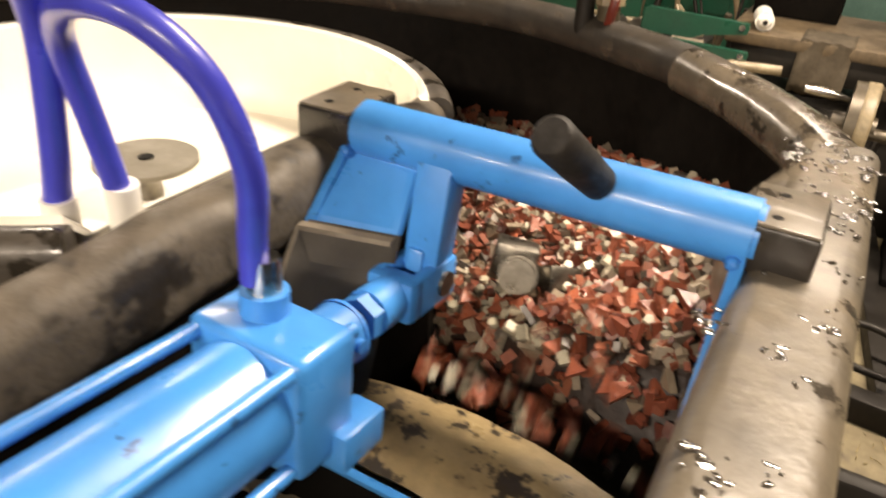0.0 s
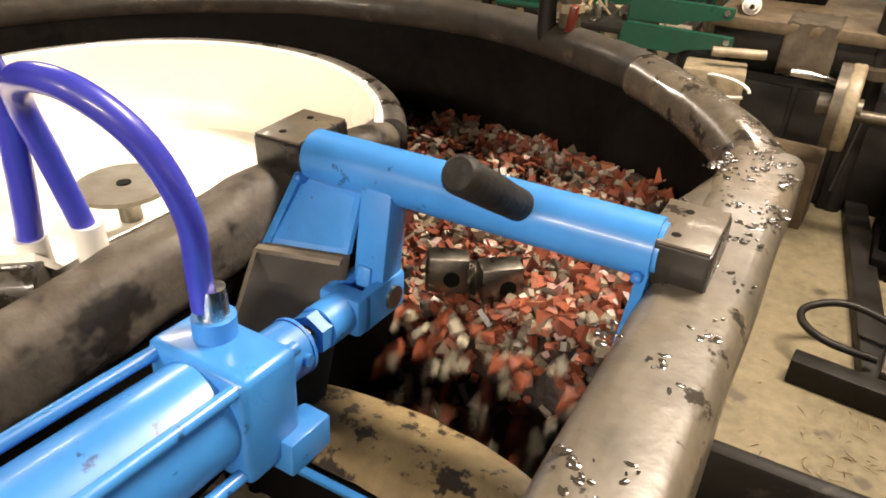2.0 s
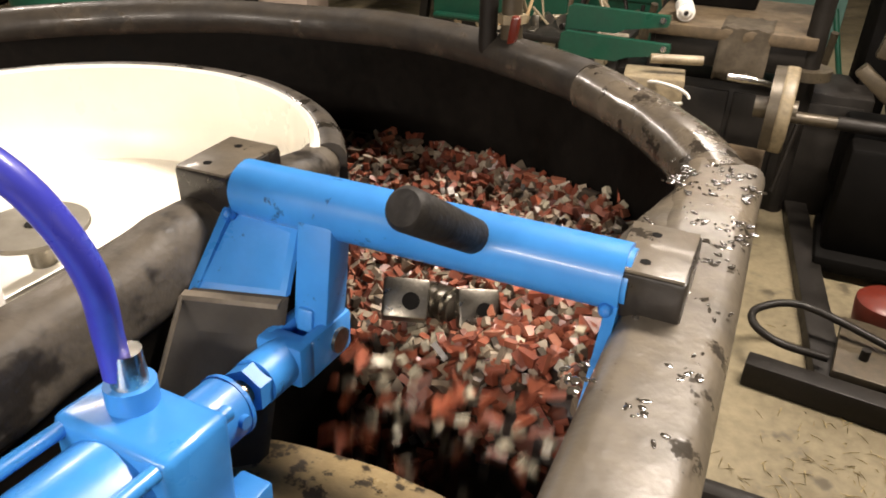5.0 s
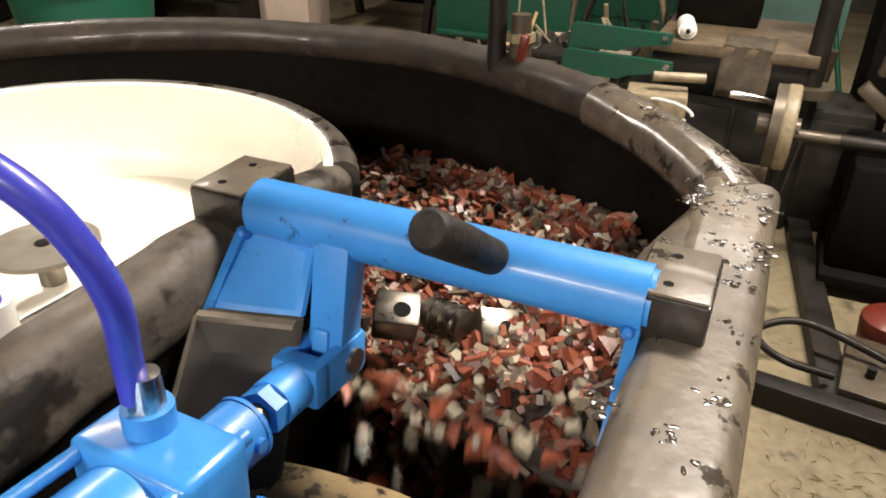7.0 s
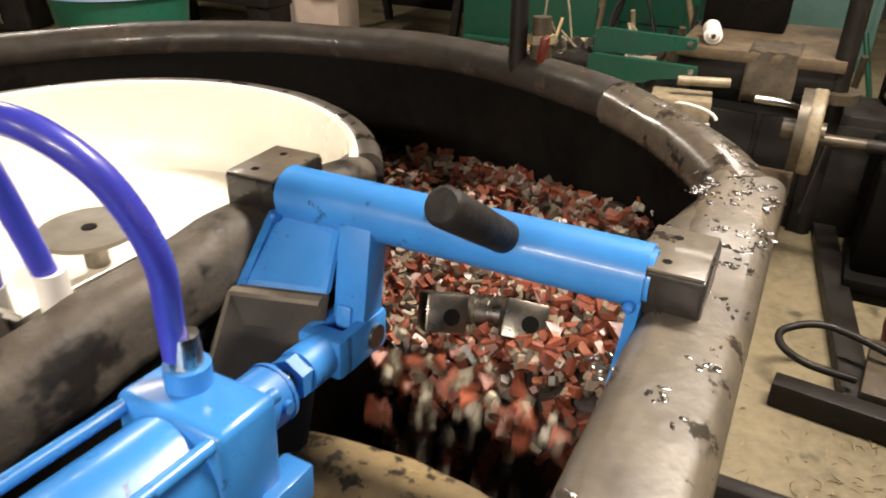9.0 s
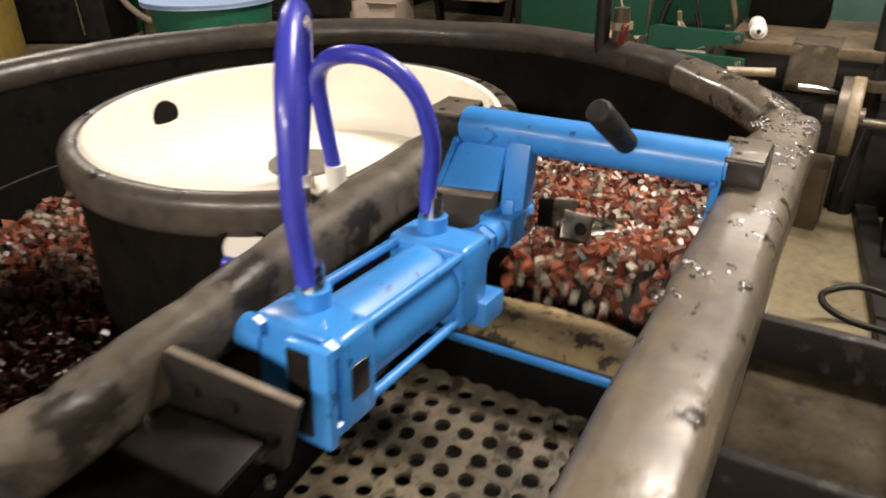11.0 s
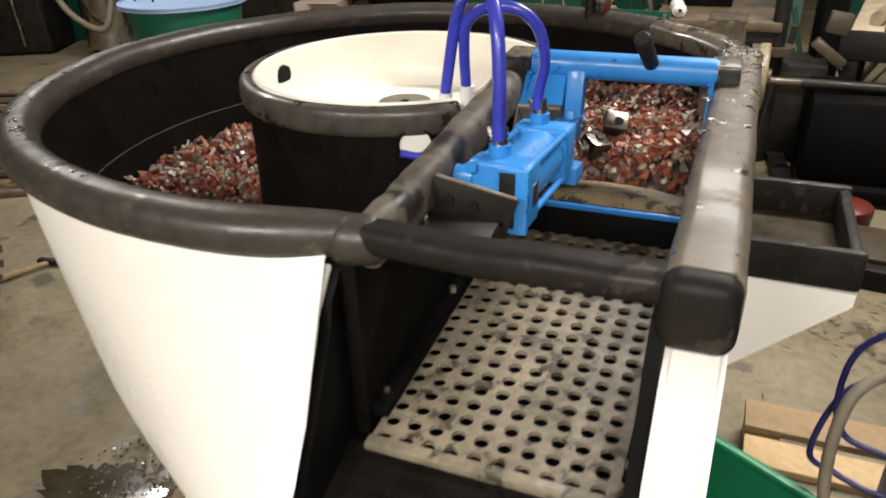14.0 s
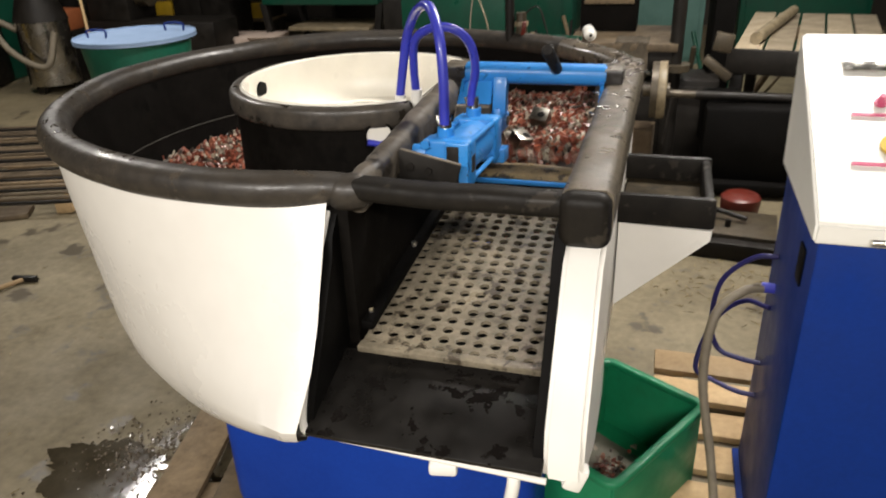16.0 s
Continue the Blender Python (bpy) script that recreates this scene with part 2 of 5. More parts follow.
CHIPS = [(0.0, (0.245, 0.066, 0.037)), (0.22, (0.34, 0.105, 0.06)), (0.38, (0.155, 0.045, 0.028)), (0.48, (0.43, 0.16, 0.095)),
         (0.56, (0.336, 0.265, 0.190)), (0.70, (0.192, 0.152, 0.113)), (0.80, (0.50, 0.42, 0.325)), (0.9, (0.075, 0.057, 0.043))]
M_MEDIA = media_mat("wet_ceramic_chips", CHIPS)
M_CHIP_RED = mat("red_chip", (0.34, 0.1, 0.052), (0.22, 0.06, 0.034), scale=60, rough=0.34, bump=0.3, fine=200, per="object")
M_CHIP_GREY = mat("grey_chip", (0.46, 0.41, 0.31), (0.3, 0.27, 0.2), scale=60, rough=0.34, bump=0.3, fine=200, per="object")
# shade below and between the chips is put into this near-black colour
M_BED = mat("shaded_chip_core", (0.035, 0.018, 0.012), (0.018, 0.012, 0.009), scale=60, rough=0.5, bump=0.8, fine=150)

# ---- mesh helpers ----


def thing(name, label, category, at=(0, 0, 0), group="", kind="", rz=0):
    ob = new(name)
    ob.matrix_world = pose(*at, 0, 0, rz)
    return tagged(ob, label, category, group, kind)


def finish(bm, name, material, smooth=40):
    me = bpy.data.meshes.new(name)
    bmesh.ops.recalc_face_normals(bm, faces=bm.faces)
    bm.to_mesh(me)
    bm.free()
    me.materials.append(material)
    if smooth:
        for p in me.polygons:
            p.use_smooth = True
        me.set_sharp_from_angle(angle=radians(smooth))
    return me


def part(name, bm, material, parent=None, label="", kind="", category="", smooth=40):
    """One mesh object under a thing or a part."""
    ob = new(name, finish(bm, name, material, smooth))
    if parent is not None:
        ob.parent = parent
    return tagged(ob, label, category, "", kind)


def box(bm, c, s, rot=(0, 0, 0), bevel=0.0, seg=2):
    """A box with centre c, sizes s and rounded edges."""
    r = bmesh.ops.create_cube(bm, size=1.0, matrix=pose(*c, *rot) @ Matrix.Diagonal((*s, 1)))
    if bevel:
        es = list({e for v in r["verts"] for e in v.link_edges})
        bmesh.ops.bevel(bm, geom=es, offset=bevel, segments=seg, affect="EDGES", profile=0.5)
    return bm


def cyl(bm, a, b, r, r2=None, seg=24, caps=True):
    """A round bar from a to b."""
    a, b = Vector(a), Vector(b)
    m = Matrix.Translation((a + b) / 2) @ (b - a).to_track_quat("Z", "Y").to_matrix().to_4x4()
    bmesh.ops.create_cone(bm, cap_ends=caps, segments=seg, radius1=r, radius2=r if r2 is None else r2, depth=(b - a).length, matrix=m)
    return bm


def loft(bm, rings, closed=True, cap=True, loop=False):
    """Joins rings of points of equal number."""
    vs = [[bm.verts.new(p) for p in ring] for ring in rings]
    n = len(vs[0])
    pairs = list(zip(vs, vs[1:])) + ([(vs[-1], vs[0])] if loop else [])
    for a, b in pairs:
        for i in range(n if closed else n - 1):
            j = (i + 1) % n
            bm.faces.new((a[i], a[j], b[j], b[i]))
    if cap and closed and not loop:
        bm.faces.new(vs[0])
        bm.faces.new(list(reversed(vs[-1])))
    return bm


def sweep(bm, path, section, loop=False, up=(0, 0, 1), scales=None):
    """Sweeps a section of (side, up) points along a path."""
    path = [Vector(p) for p in path]
    n = len(path)
    up = Vector(up)
    rings = []
    for i, p in enumerate(path):
        a = path[i - 1] if (i or loop) else p
        b = path[(i + 1) % n] if (i < n - 1 or loop) else p
        d = (b - a).normalized()
        side = d.cross(up).normalized()
        if side.length < 0.5:
            side = Vector((1, 0, 0))
        nrm = side.cross(d).normalized()
        k = scales[i] if scales else 1.0
        rings.append([p + side * u * k + nrm * v * k for u, v in section])
    return loft(bm, rings, True, not loop, loop)


def tube(bm, path, r, seg=14, scales=None):
    """A round hose along a path, with frames carried along it."""
    path = [Vector(p) for p in path]
    n = len(path)
    rings, side = [], None
    for i, p in enumerate(path):
        d = (path[min(i + 1, n - 1)] - path[max(i - 1, 0)]).normalized()
        if side is None:
            side = d.orthogonal().normalized()
        side = (side - d * side.dot(d)).normalized()
        nrm = d.cross(side)
        k = r * (scales[i] if scales else 1.0)
        rings.append([p + (side * math.cos(2 * math.pi * j / seg) + nrm * math.sin(2 * math.pi * j / seg)) * k for j in range(seg)])
    return loft(bm, rings)


def smooth_path(points, n=40):
    """A Catmull-Rom curve through the points."""
    p = [Vector(q) for q in points]
    p = [2 * p[0] - p[1]] + p + [2 * p[-1] - p[-2]]
    out = []
    m = len(p) - 3
    for i in range(n + 1):
        u = i / n * m
        k = min(int(u), m - 1)
        f = u - k
        a, b, c, d = p[k:k + 4]
        out.append(0.5 * ((2 * b) + (c - a) * f + (2 * a - 5 * b + 4 * c - d) * f * f + (3 * b - a - 3 * c + d) * f ** 3))
    return out


def round_section(w, h, r, n=4):
    """A rounded rectangle about (0, 0)."""
    out = []
    for cx, cy, a0 in ((w / 2 - r, h / 2 - r, 0), (-w / 2 + r, h / 2 - r, 90), (-w / 2 + r, -h / 2 + r, 180), (w / 2 - r, -h / 2 + r, 270)):
        for i in range(n + 1):
            a = radians(a0 + 90 * i / n)
            out.append((cx + r * math.cos(a), cy + r * math.sin(a)))
    return out


def prism(bm, outline, thick, m):
    """A flat plate: outline in its own x and y, thickness along z, placed by m."""
    lo = [bm.verts.new(m @ Vector((x, y, -thick / 2))) for x, y in outline]
    hi = [bm.verts.new(m @ Vector((x, y, thick / 2))) for x, y in outline]
    n = len(outline)
    bm.faces.new(list(reversed(lo)))
    bm.faces.new(hi)
    for i in range(n):
        bm.faces.new((lo[i], lo[(i + 1) % n], hi[(i + 1) % n], hi[i]))
    return bm


def uneven(bm, amp, scale, seed=0.0):
    """Slight hand-made unevenness."""
    for v in bm.verts:
        v.co += noise.noise_vector(v.co * scale + Vector((seed, seed, seed))) * amp
    return bm


# ---- the hall ----
CX, CY, RIM = -0.477, -0.004, 1.15
RING = 0.777                        # middle of the rolled rim


def build_hall():
    bm = bmesh.new()
    bmesh.ops.create_grid(bm, x_segments=60, y_segments=60, size=9.0, matrix=pose(-1, 1.5, 0))
    for v in bm.verts:
        v.co.z += 0.004 * noise.noise(v.co * 0.9)
    floor = part("floor", bm, M_CONC, None, "stained pale concrete workshop floor", "structure", "floor")
    for name, c, s in (("wall_north", (-1, 8.6, 2.1), (18, 0.2, 4.2)), ("wall_south", (-1, -7.6, 2.1), (18, 0.2, 4.2)),
                       ("wall_west", (-10.1, 0.5, 2.1), (0.2, 16, 4.2)), ("wall_east", (8.1, 0.5, 2.1), (0.2, 16, 4.2)),
                       ("ceiling", (-1, 0.5, 4.3), (18.4, 16.4, 0.2))):
        part(name, box(bmesh.new(), c, s, bevel=0.01), M_WALL, None, "dim plastered hall " + name.split("_")[0], "structure", name.split("_")[0])
    return floor


build_hall()

# ---- the vibratory bowl ----
X_IN, X_OUT = -0.199, 0.186        # faces of the discharge channel


def ring_point(r, a, z):
    return Vector((CX + r * math.cos(a), CY + r * math.sin(a), z))


def lathe(profile, a0, a1, n, limit=None):
    """Rings of a turned wall between two angles; limit moves points onto flat sides."""
    rings = []
    for i in range(n + 1):
        a = radians(a0 + (a1 - a0) * i / n)
        ring = [ring_point(r, a, z) for r, z in profile]
        rings.append([limit(p) if limit else p for p in ring])
    return rings


def flat_out(p):
    if p.y < 0.30 and p.x > X_OUT:
        p.x = X_OUT
    return p


def flat_in(p):
    lim = X_IN + 0.75 * max(0.0, p.y - 0.03)
    if p.y < 0.2 and p.x > lim:
        p.x = lim
    return p


def flat_cup(p):
    lim = -0.258 + 0.62 * max(0.0, p.y - 0.03) - 0.5 * max(0.0, 0.324 - math.hypot(p.x - CX, p.y - CY))
    if p.y < 0.19 and p.x > lim:
        p.x = lim + 0.004 * noise.noise(Vector((p.y * 14, 0, 0)))
        p.z = min(p.z, RIM - 0.012)
    return p


def flat_shell(p):
    if p.y < 0.40 and p.x > 0.250:
        p.x = 0.250
    return p


def build_bowl():
    bowl = thing("vibratory_bowl", "round white vibratory finishing bowl with worn black lining", "machine")
    rub = lambda name, bm, m=M_RUBBER, label="": part(name, bm, m, bowl, label)
    # outer rim bead, from the rail round the back to the front junction
    path = []
    a0, a1, n = 52.0, 290.4, 110
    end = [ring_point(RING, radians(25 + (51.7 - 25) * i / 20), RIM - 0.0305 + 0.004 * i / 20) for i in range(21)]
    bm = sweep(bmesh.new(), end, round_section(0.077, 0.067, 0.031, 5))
    rub("rim", uneven(bm, 0.003, 9, 5), M_RIMEND, "wet length of rim beside the rail, sheen put into its paler colour")
    for i in range(n + 1):
        path.append(ring_point(RING, radians(a0 + (a1 - a0) * i / n), RIM - 0.026 - 0.009 * max(0.0, i / n - 0.8) * 5))
    sec = round_section(0.075, 0.066, 0.031, 5)
    ends = {n - 3: 0.98, n - 2: 0.94, n - 1: 0.88, n: 0.75}
    bm = sweep(bmesh.new(), path, sec, scales=[ends[i] if i in ends else 1.0 for i in range(n + 1)])
    rub("rim", uneven(bm, 0.004, 5), M_RIM, "wet worn black rolled rim")
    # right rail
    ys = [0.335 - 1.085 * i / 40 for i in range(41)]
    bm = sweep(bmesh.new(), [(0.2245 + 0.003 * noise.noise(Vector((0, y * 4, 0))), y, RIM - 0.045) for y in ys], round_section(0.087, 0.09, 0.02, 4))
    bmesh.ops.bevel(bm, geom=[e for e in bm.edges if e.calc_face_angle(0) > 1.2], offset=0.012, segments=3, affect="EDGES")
    rub("rail", uneven(bm, 0.002, 8), M_RAIL, "wet flat-topped black rail with worn edges, sheen put into its paler colour")
    rng = random.Random(31)
    bm = bmesh.new()
    for k in range(46):
        x, y = rng.uniform(0.172, 0.258), rng.choice((rng.uniform(0.08, 0.34), rng.uniform(-0.12, 0.34), rng.uniform(-0.3, 0.2)))
        for q in range(rng.randint(3, 11)):
            s = rng.uniform(0.0014, 0.0058)
            m = Matrix.Translation((x + rng.gauss(0, 0.006), y + rng.gauss(0, 0.006), RIM - 0.0003)) @ Matrix.Rotation(rng.uniform(0, 6.28), 4, "Z") @ Matrix.Diagonal((s, s * rng.uniform(0.3, 0.9), 0.0013, 1))
            bmesh.ops.create_icosphere(bm, subdivisions=1, radius=1.0, matrix=m)
    for k in range(34):
        a, dr = radians(rng.choice((rng.uniform(196, 258), rng.uniform(205, 235), rng.uniform(30, 70)))), rng.gauss(0, 0.009)
        for q in range(rng.randint(2, 8)):
            sz = rng.uniform(0.001, 0.0036)
            p = ring_point(RING + dr + rng.gauss(0, 0.004), a + rng.gauss(0, 0.008), RIM + 0.0055)
            bmesh.ops.create_icosphere(bm, subdivisions=1, radius=1.0, matrix=Matrix.Translation(p) @ Matrix.Rotation(rng.uniform(0, 6.28), 4, "Z") @ Matrix.Diagonal((sz, sz * rng.uniform(0.3, 0.9), 0.0016, 1)))
    uneven(bm, 0.0008, 260)
    part("water_drop", bm, M_DROPS, bowl, "standing water drops", "stuff")
    # inner rail, joining the cup rim
    pts = smooth_path([(-0.192, -0.742, RIM - 0.042), (-0.197, -0.6, RIM - 0.042), (-0.207, -0.45, RIM - 0.042), (-0.214, -0.25, RIM - 0.04), (-0.222, -0.1, RIM - 0.04), (-0.222, -0.01, RIM - 0.04),
                       (-0.205, 0.07, RIM - 0.036), (-0.196, 0.14, RIM - 0.032), (-0.212, 0.205, RIM - 0.03)], 90)
    bm = sweep(bmesh.new(), pts, round_section(0.066, 0.09, 0.03, 7), scales=[(0.76 + 0.24 * min(1.0, k / 50)) * (1.0 - 0.4 * max(0.0, (k - 68) / 22)) for k in range(91)])
    inner = smooth_path([(0.19, 0.02, 0), (0.166, 0.07, 0), (0.151, 0.115, 0), (0.154, 0.16, 0), (0.164, 0.21, 0), (0.176, 0.26, 0), (0.19, 0.31, 0), (0.212, 0.37, 0)], 60)
    rings = []
    for p in inner:
        ring = []
        for k in range(13):
            s = k / 12
            ring.append(Vector((0.232 + (p.x - 0.232) * s, p.y, RIM - 0.0012 - 0.020 * s ** 3.2 + 0.0022 * noise.noise(Vector((p.x * 40 + s * 3, p.y * 40, 0))))))
        ring.append(Vector((p.x + 0.002, p.y, RIM - 0.09)))
        rings.append(ring)
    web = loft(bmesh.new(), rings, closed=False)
    rub("rail_web", web, M_RAIL, "wet sloping web beside the rail, sheen put into its paler colour")
    rub("inner_rail", uneven(uneven(bm, 0.006, 9), 0.003, 28, 2), M_INRAIL, "dull worn black inner rail")
    # cup rim
    path = [ring_point(0.340, radians(31 + (312 - 31) * i / 80), RIM - 0.024) for i in range(81)]
    bm = sweep(bmesh.new(), path, round_section(0.039, 0.06, 0.018, 5))
    rub("cup_rim", uneven(bm, 0.0015, 9, 3), M_CUPRIM, "worn black rolled cup rim")
    # front crossbar and corner caps
    bm = sweep(bmesh.new(), [(-0.195 + 0.395 * i / 20, -0.738 - 0.006 * math.sin(math.pi * i / 20), RIM - 0.032) for i in range(21)], round_section(0.052, 0.044, 0.019, 5))
    rub("crossbar", uneven(bm, 0.0022, 9, 6), M_BAR, "worn black front crossbar")
    bm = box(bmesh.new(), (-0.203, -0.738, RIM - 0.040), (0.082, 0.066, 0.07), (0, 0, 20), 0.032, 7)
    rub("corner_cap", uneven(bm, 0.004, 14, 2), M_RIM)
    bm = box(bmesh.new(), (0.2235, -0.745, RIM - 0.05), (0.0865, 0.068, 0.098), (0, 0, 0), 0.022, 6)
    rub("corner_cap", uneven(bm, 0.002, 14, 4), M_BAR)
    # trough lining
    prof = [(0.750, RIM - 0.045), (0.740, 1.02), (0.730, 0.93), (0.716, 0.84), (0.68, 0.74), (0.61, 0.67), (0.52, 0.645), (0.44, 0.67), (0.385, 0.74), (0.355, 0.82)]
    rings = lathe(prof, 24, 292, 120, flat_out)
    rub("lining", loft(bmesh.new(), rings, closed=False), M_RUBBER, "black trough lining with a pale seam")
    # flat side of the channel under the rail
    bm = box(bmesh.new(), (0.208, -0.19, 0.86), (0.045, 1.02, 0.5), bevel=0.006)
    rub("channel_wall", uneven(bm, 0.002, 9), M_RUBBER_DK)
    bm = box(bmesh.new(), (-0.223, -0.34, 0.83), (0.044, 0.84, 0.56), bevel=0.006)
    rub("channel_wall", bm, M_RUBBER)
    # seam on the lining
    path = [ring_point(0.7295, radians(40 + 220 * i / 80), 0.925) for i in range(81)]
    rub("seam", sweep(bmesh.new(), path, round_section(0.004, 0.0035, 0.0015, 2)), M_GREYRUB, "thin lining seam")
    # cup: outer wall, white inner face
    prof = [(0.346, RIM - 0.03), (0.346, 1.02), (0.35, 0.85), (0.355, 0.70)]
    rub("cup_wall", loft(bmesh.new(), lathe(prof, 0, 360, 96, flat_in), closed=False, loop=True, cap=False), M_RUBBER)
    prof = [(0.330, RIM + 0.003), (0.324, RIM + 0.008), (0.319, RIM + 0.004), (0.3185, RIM - 0.006), (0.3185, RIM - 0.03), (0.318, RIM - 0.06), (0.312, RIM - 0.1), (0.29, RIM - 0.126), (0.02, RIM - 0.135), (0.0005, RIM - 0.135)]
    cup = part("cup", loft(bmesh.new(), lathe(prof, 0, 360, 96, flat_cup), closed=False, loop=True, cap=False), M_CUP, bowl, "glossy white dished centre cup")
    bm = cyl(bmesh.new(), (CX - 0.315, CY - 0.004, RIM - 0.050), (CX - 0.330, CY - 0.004, RIM - 0.047), 0.028, seg=28)
    part("drain_hole", bm, M_RUBBER_DK, bowl, "dark round hole in the cup wall")
    # clamp disc in the cup
    bm = cyl(bmesh.new(), (CX, CY, RIM - 0.090), (CX, CY, RIM - 0.084), 0.06, seg=48)
    d = part("clamp_disc", bm, M_DISC, bowl, "dull round clamp disc on a stud")
    part("stud", cyl(bmesh.new(), (CX, CY, RIM - 0.136), (CX, CY, RIM - 0.090), 0.014), M_STEEL, d)
    bm = cyl(bmesh.new(), (CX, CY, RIM - 0.084), (CX, CY, RIM - 0.0825), 0.009, seg=20)
    part("disc_hole", bm, M_RUBBER_DK, d)
    # round opening in the cup wall: a pale sleeve with a hose crossing it
    c = ring_point(0.352, radians(298), 1.085)
    o = Vector((math.cos(radians(298)), math.sin(radians(298)), 0))
    sp = part("opening_sleeve", cyl(bmesh.new(), c - o * 0.012, c + o * 0.003, 0.031, seg=32), M_CUP, bowl, "round pale opening in the black cup wall")
    q = Vector((-o.y, o.x, 0))
    part("hose_length", tube(bmesh.new(), [c + o * 0.009 - q * 0.029 + Vector((0, 0, -0.012)), c + o * 0.009 + Vector((0, 0, -0.02)), c + o * 0.009 + q * 0.025 + Vector((0, 0, -0.02))], 0.0075), M_HOSE, sp, "blue hose crossing the opening")
    ringp = [c + o * 0.004 + (q * math.cos(a) + Vector((0, 0, 1)) * math.sin(a)) * 0.0325 for a in (2 * math.pi * k / 32 for k in range(32))]
    part("opening_lip", sweep(bmesh.new(), ringp, round_section(0.006, 0.006, 0.002, 2), True, o), M_RUBBER, sp)
    # white outer shell
    prof = [(0.792, RIM - 0.050), (0.785, 1.0), (0.776, 0.9), (0.766, 0.8), (0.758, 0.71), (0.749, 0.63), (0.734, 0.56), (0.708, 0.505), (0.67, 0.472), (0.61, 0.457), (0.45, 0.45)]

    def shell_limit(p):
        a = math.degrees(math.atan2(p.y - CY, p.x - CX)) % 360
        k = max(0.0, min(1.0, (a - 238) / 48)) ** 2
        d = Vector((p.x - CX, p.y - CY, 0))
        if d.length > 0.55:
            p = p + Vector((0.1, -1, 0)).normalized() * k * 0.30 * max(0.0, min(1.0, (RIM - 0.03 - p.z) / 0.5))
            p.z += k * 0.222 * max(0.0, min(1.0, (0.85 - p.z) / 0.35))
        return flat_shell(p)
    bm = loft(bmesh.new(), lathe(prof, 20, 287.6, 130, shell_limit), closed=False)
    part("shell", bm, M_WHITE, bowl, "smooth white outer shell")
    bm = box(bmesh.new(), (0.236, -0.19, 0.83), (0.03, 1.08, 0.5), bevel=0.012)
    part("shell_side", bm, M_WHITE, bowl)
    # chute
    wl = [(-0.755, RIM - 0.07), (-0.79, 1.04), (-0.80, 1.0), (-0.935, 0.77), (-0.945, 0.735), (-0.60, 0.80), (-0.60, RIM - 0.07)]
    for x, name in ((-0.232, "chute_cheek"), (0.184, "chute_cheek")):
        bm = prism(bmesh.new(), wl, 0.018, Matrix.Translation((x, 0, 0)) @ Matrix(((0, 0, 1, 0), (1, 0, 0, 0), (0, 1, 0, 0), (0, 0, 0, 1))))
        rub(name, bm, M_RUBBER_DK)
    edge = smooth_path([(-0.243, -0.757, 1.075), (-0.243, -0.80, 1.03), (-0.243, -0.825, 0.98), (-0.243, -0.935, 0.78), (-0.238, -0.955, 0.728)], 24)
    part("shell_edge", tube(bmesh.new(), edge, 0.0075, 8), M_WHITE, bowl, "trimmed white shell edge")
    edge = [(-0.238, -0.955, 0.728), (-0.02, -0.952, 0.716), (0.2, -0.95, 0.705)]
    part("shell_edge", tube(bmesh.new(), edge, 0.006, 8), M_WHITE, bowl)
    wl2 = [(-0.745, RIM - 0.085), (-0.80, 1.04), (-0.945, 0.80), (-0.952, 0.71), (-0.72, 0.60), (-0.55, 0.60), (-0.55, RIM - 0.085)]
    bm = prism(bmesh.new(), wl2, 0.066, Matrix.Translation((0.2265, 0, 0)) @ Matrix(((0, 0, 1, 0), (1, 0, 0, 0), (0, 1, 0, 0), (0, 0, 0, 1))))
    bmesh.ops.bevel(bm, geom=list(bm.edges), offset=0.008, segments=2, affect="EDGES")
    part("shell_cheek", uneven(bm, 0.003, 12), M_WHITE, bowl, "white laminated cheek of the outlet")
    box_ = box(bmesh.new(), (-0.018, -0.872, 0.762), (0.425, 0.20, 0.012), (18, 0, 0), 0.003)
    rub("chute_floor", box_, M_CHUTE, "smooth black outlet tongue")
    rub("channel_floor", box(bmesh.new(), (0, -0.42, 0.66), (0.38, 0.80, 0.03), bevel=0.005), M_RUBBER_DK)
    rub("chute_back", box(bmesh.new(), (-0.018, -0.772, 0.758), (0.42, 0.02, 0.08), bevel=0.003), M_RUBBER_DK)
    # nozzle pipe on the far rim
    bm = cyl(bmesh.new(), (-0.205, 0.70, RIM - 0.02), (-0.212, 0.715, RIM + 0.5), 0.016, seg=20)
    sp = part("spray_pipe", bm, M_DARKSTEEL, bowl, "dark upright spray pipe")
    part("valve_body", cyl(bmesh.new(), (-0.166, 0.71, RIM - 0.01), (-0.168, 0.712, RIM + 0.075), 0.02, 0.017, seg=20), M_OILIRON, sp, "tarnished brass valve body")
    part("valve_nut", cyl(bmesh.new(), (-0.167, 0.711, RIM + 0.03), (-0.1675, 0.7115, RIM + 0.045), 0.025, seg=6), M_CREAM, sp)
    part("valve_lever", box(bmesh.new(), (-0.155, 0.69, RIM + 0.022), (0.014, 0.018, 0.05), (0, 8, 0), 0.004), M_RED, sp, "small red valve lever")
    # base
    bm = box(bmesh.new(), (-0.27, -0.10, 0.33), (0.80, 1.10, 0.40), bevel=0.05, seg=4)
    part("base", bm, M_BASEBLUE, bowl, "blue painted sheet-metal base")
    part("drain_elbow", tube(bmesh.new(), smooth_path([(0.13, -0.9, 0.70), (0.14, -0.93, 0.66), (0.10, -0.9, 0.45), (0.05, -0.8, 0.2)], 20), 0.012), M_CABWHITE, bowl, "white drain tube")
    part("clamp", box(bmesh.new(), (0.02, -0.945, 0.695), (0.05, 0.03, 0.025), (0, 0, 10), 0.006), M_CABWHITE, bowl)
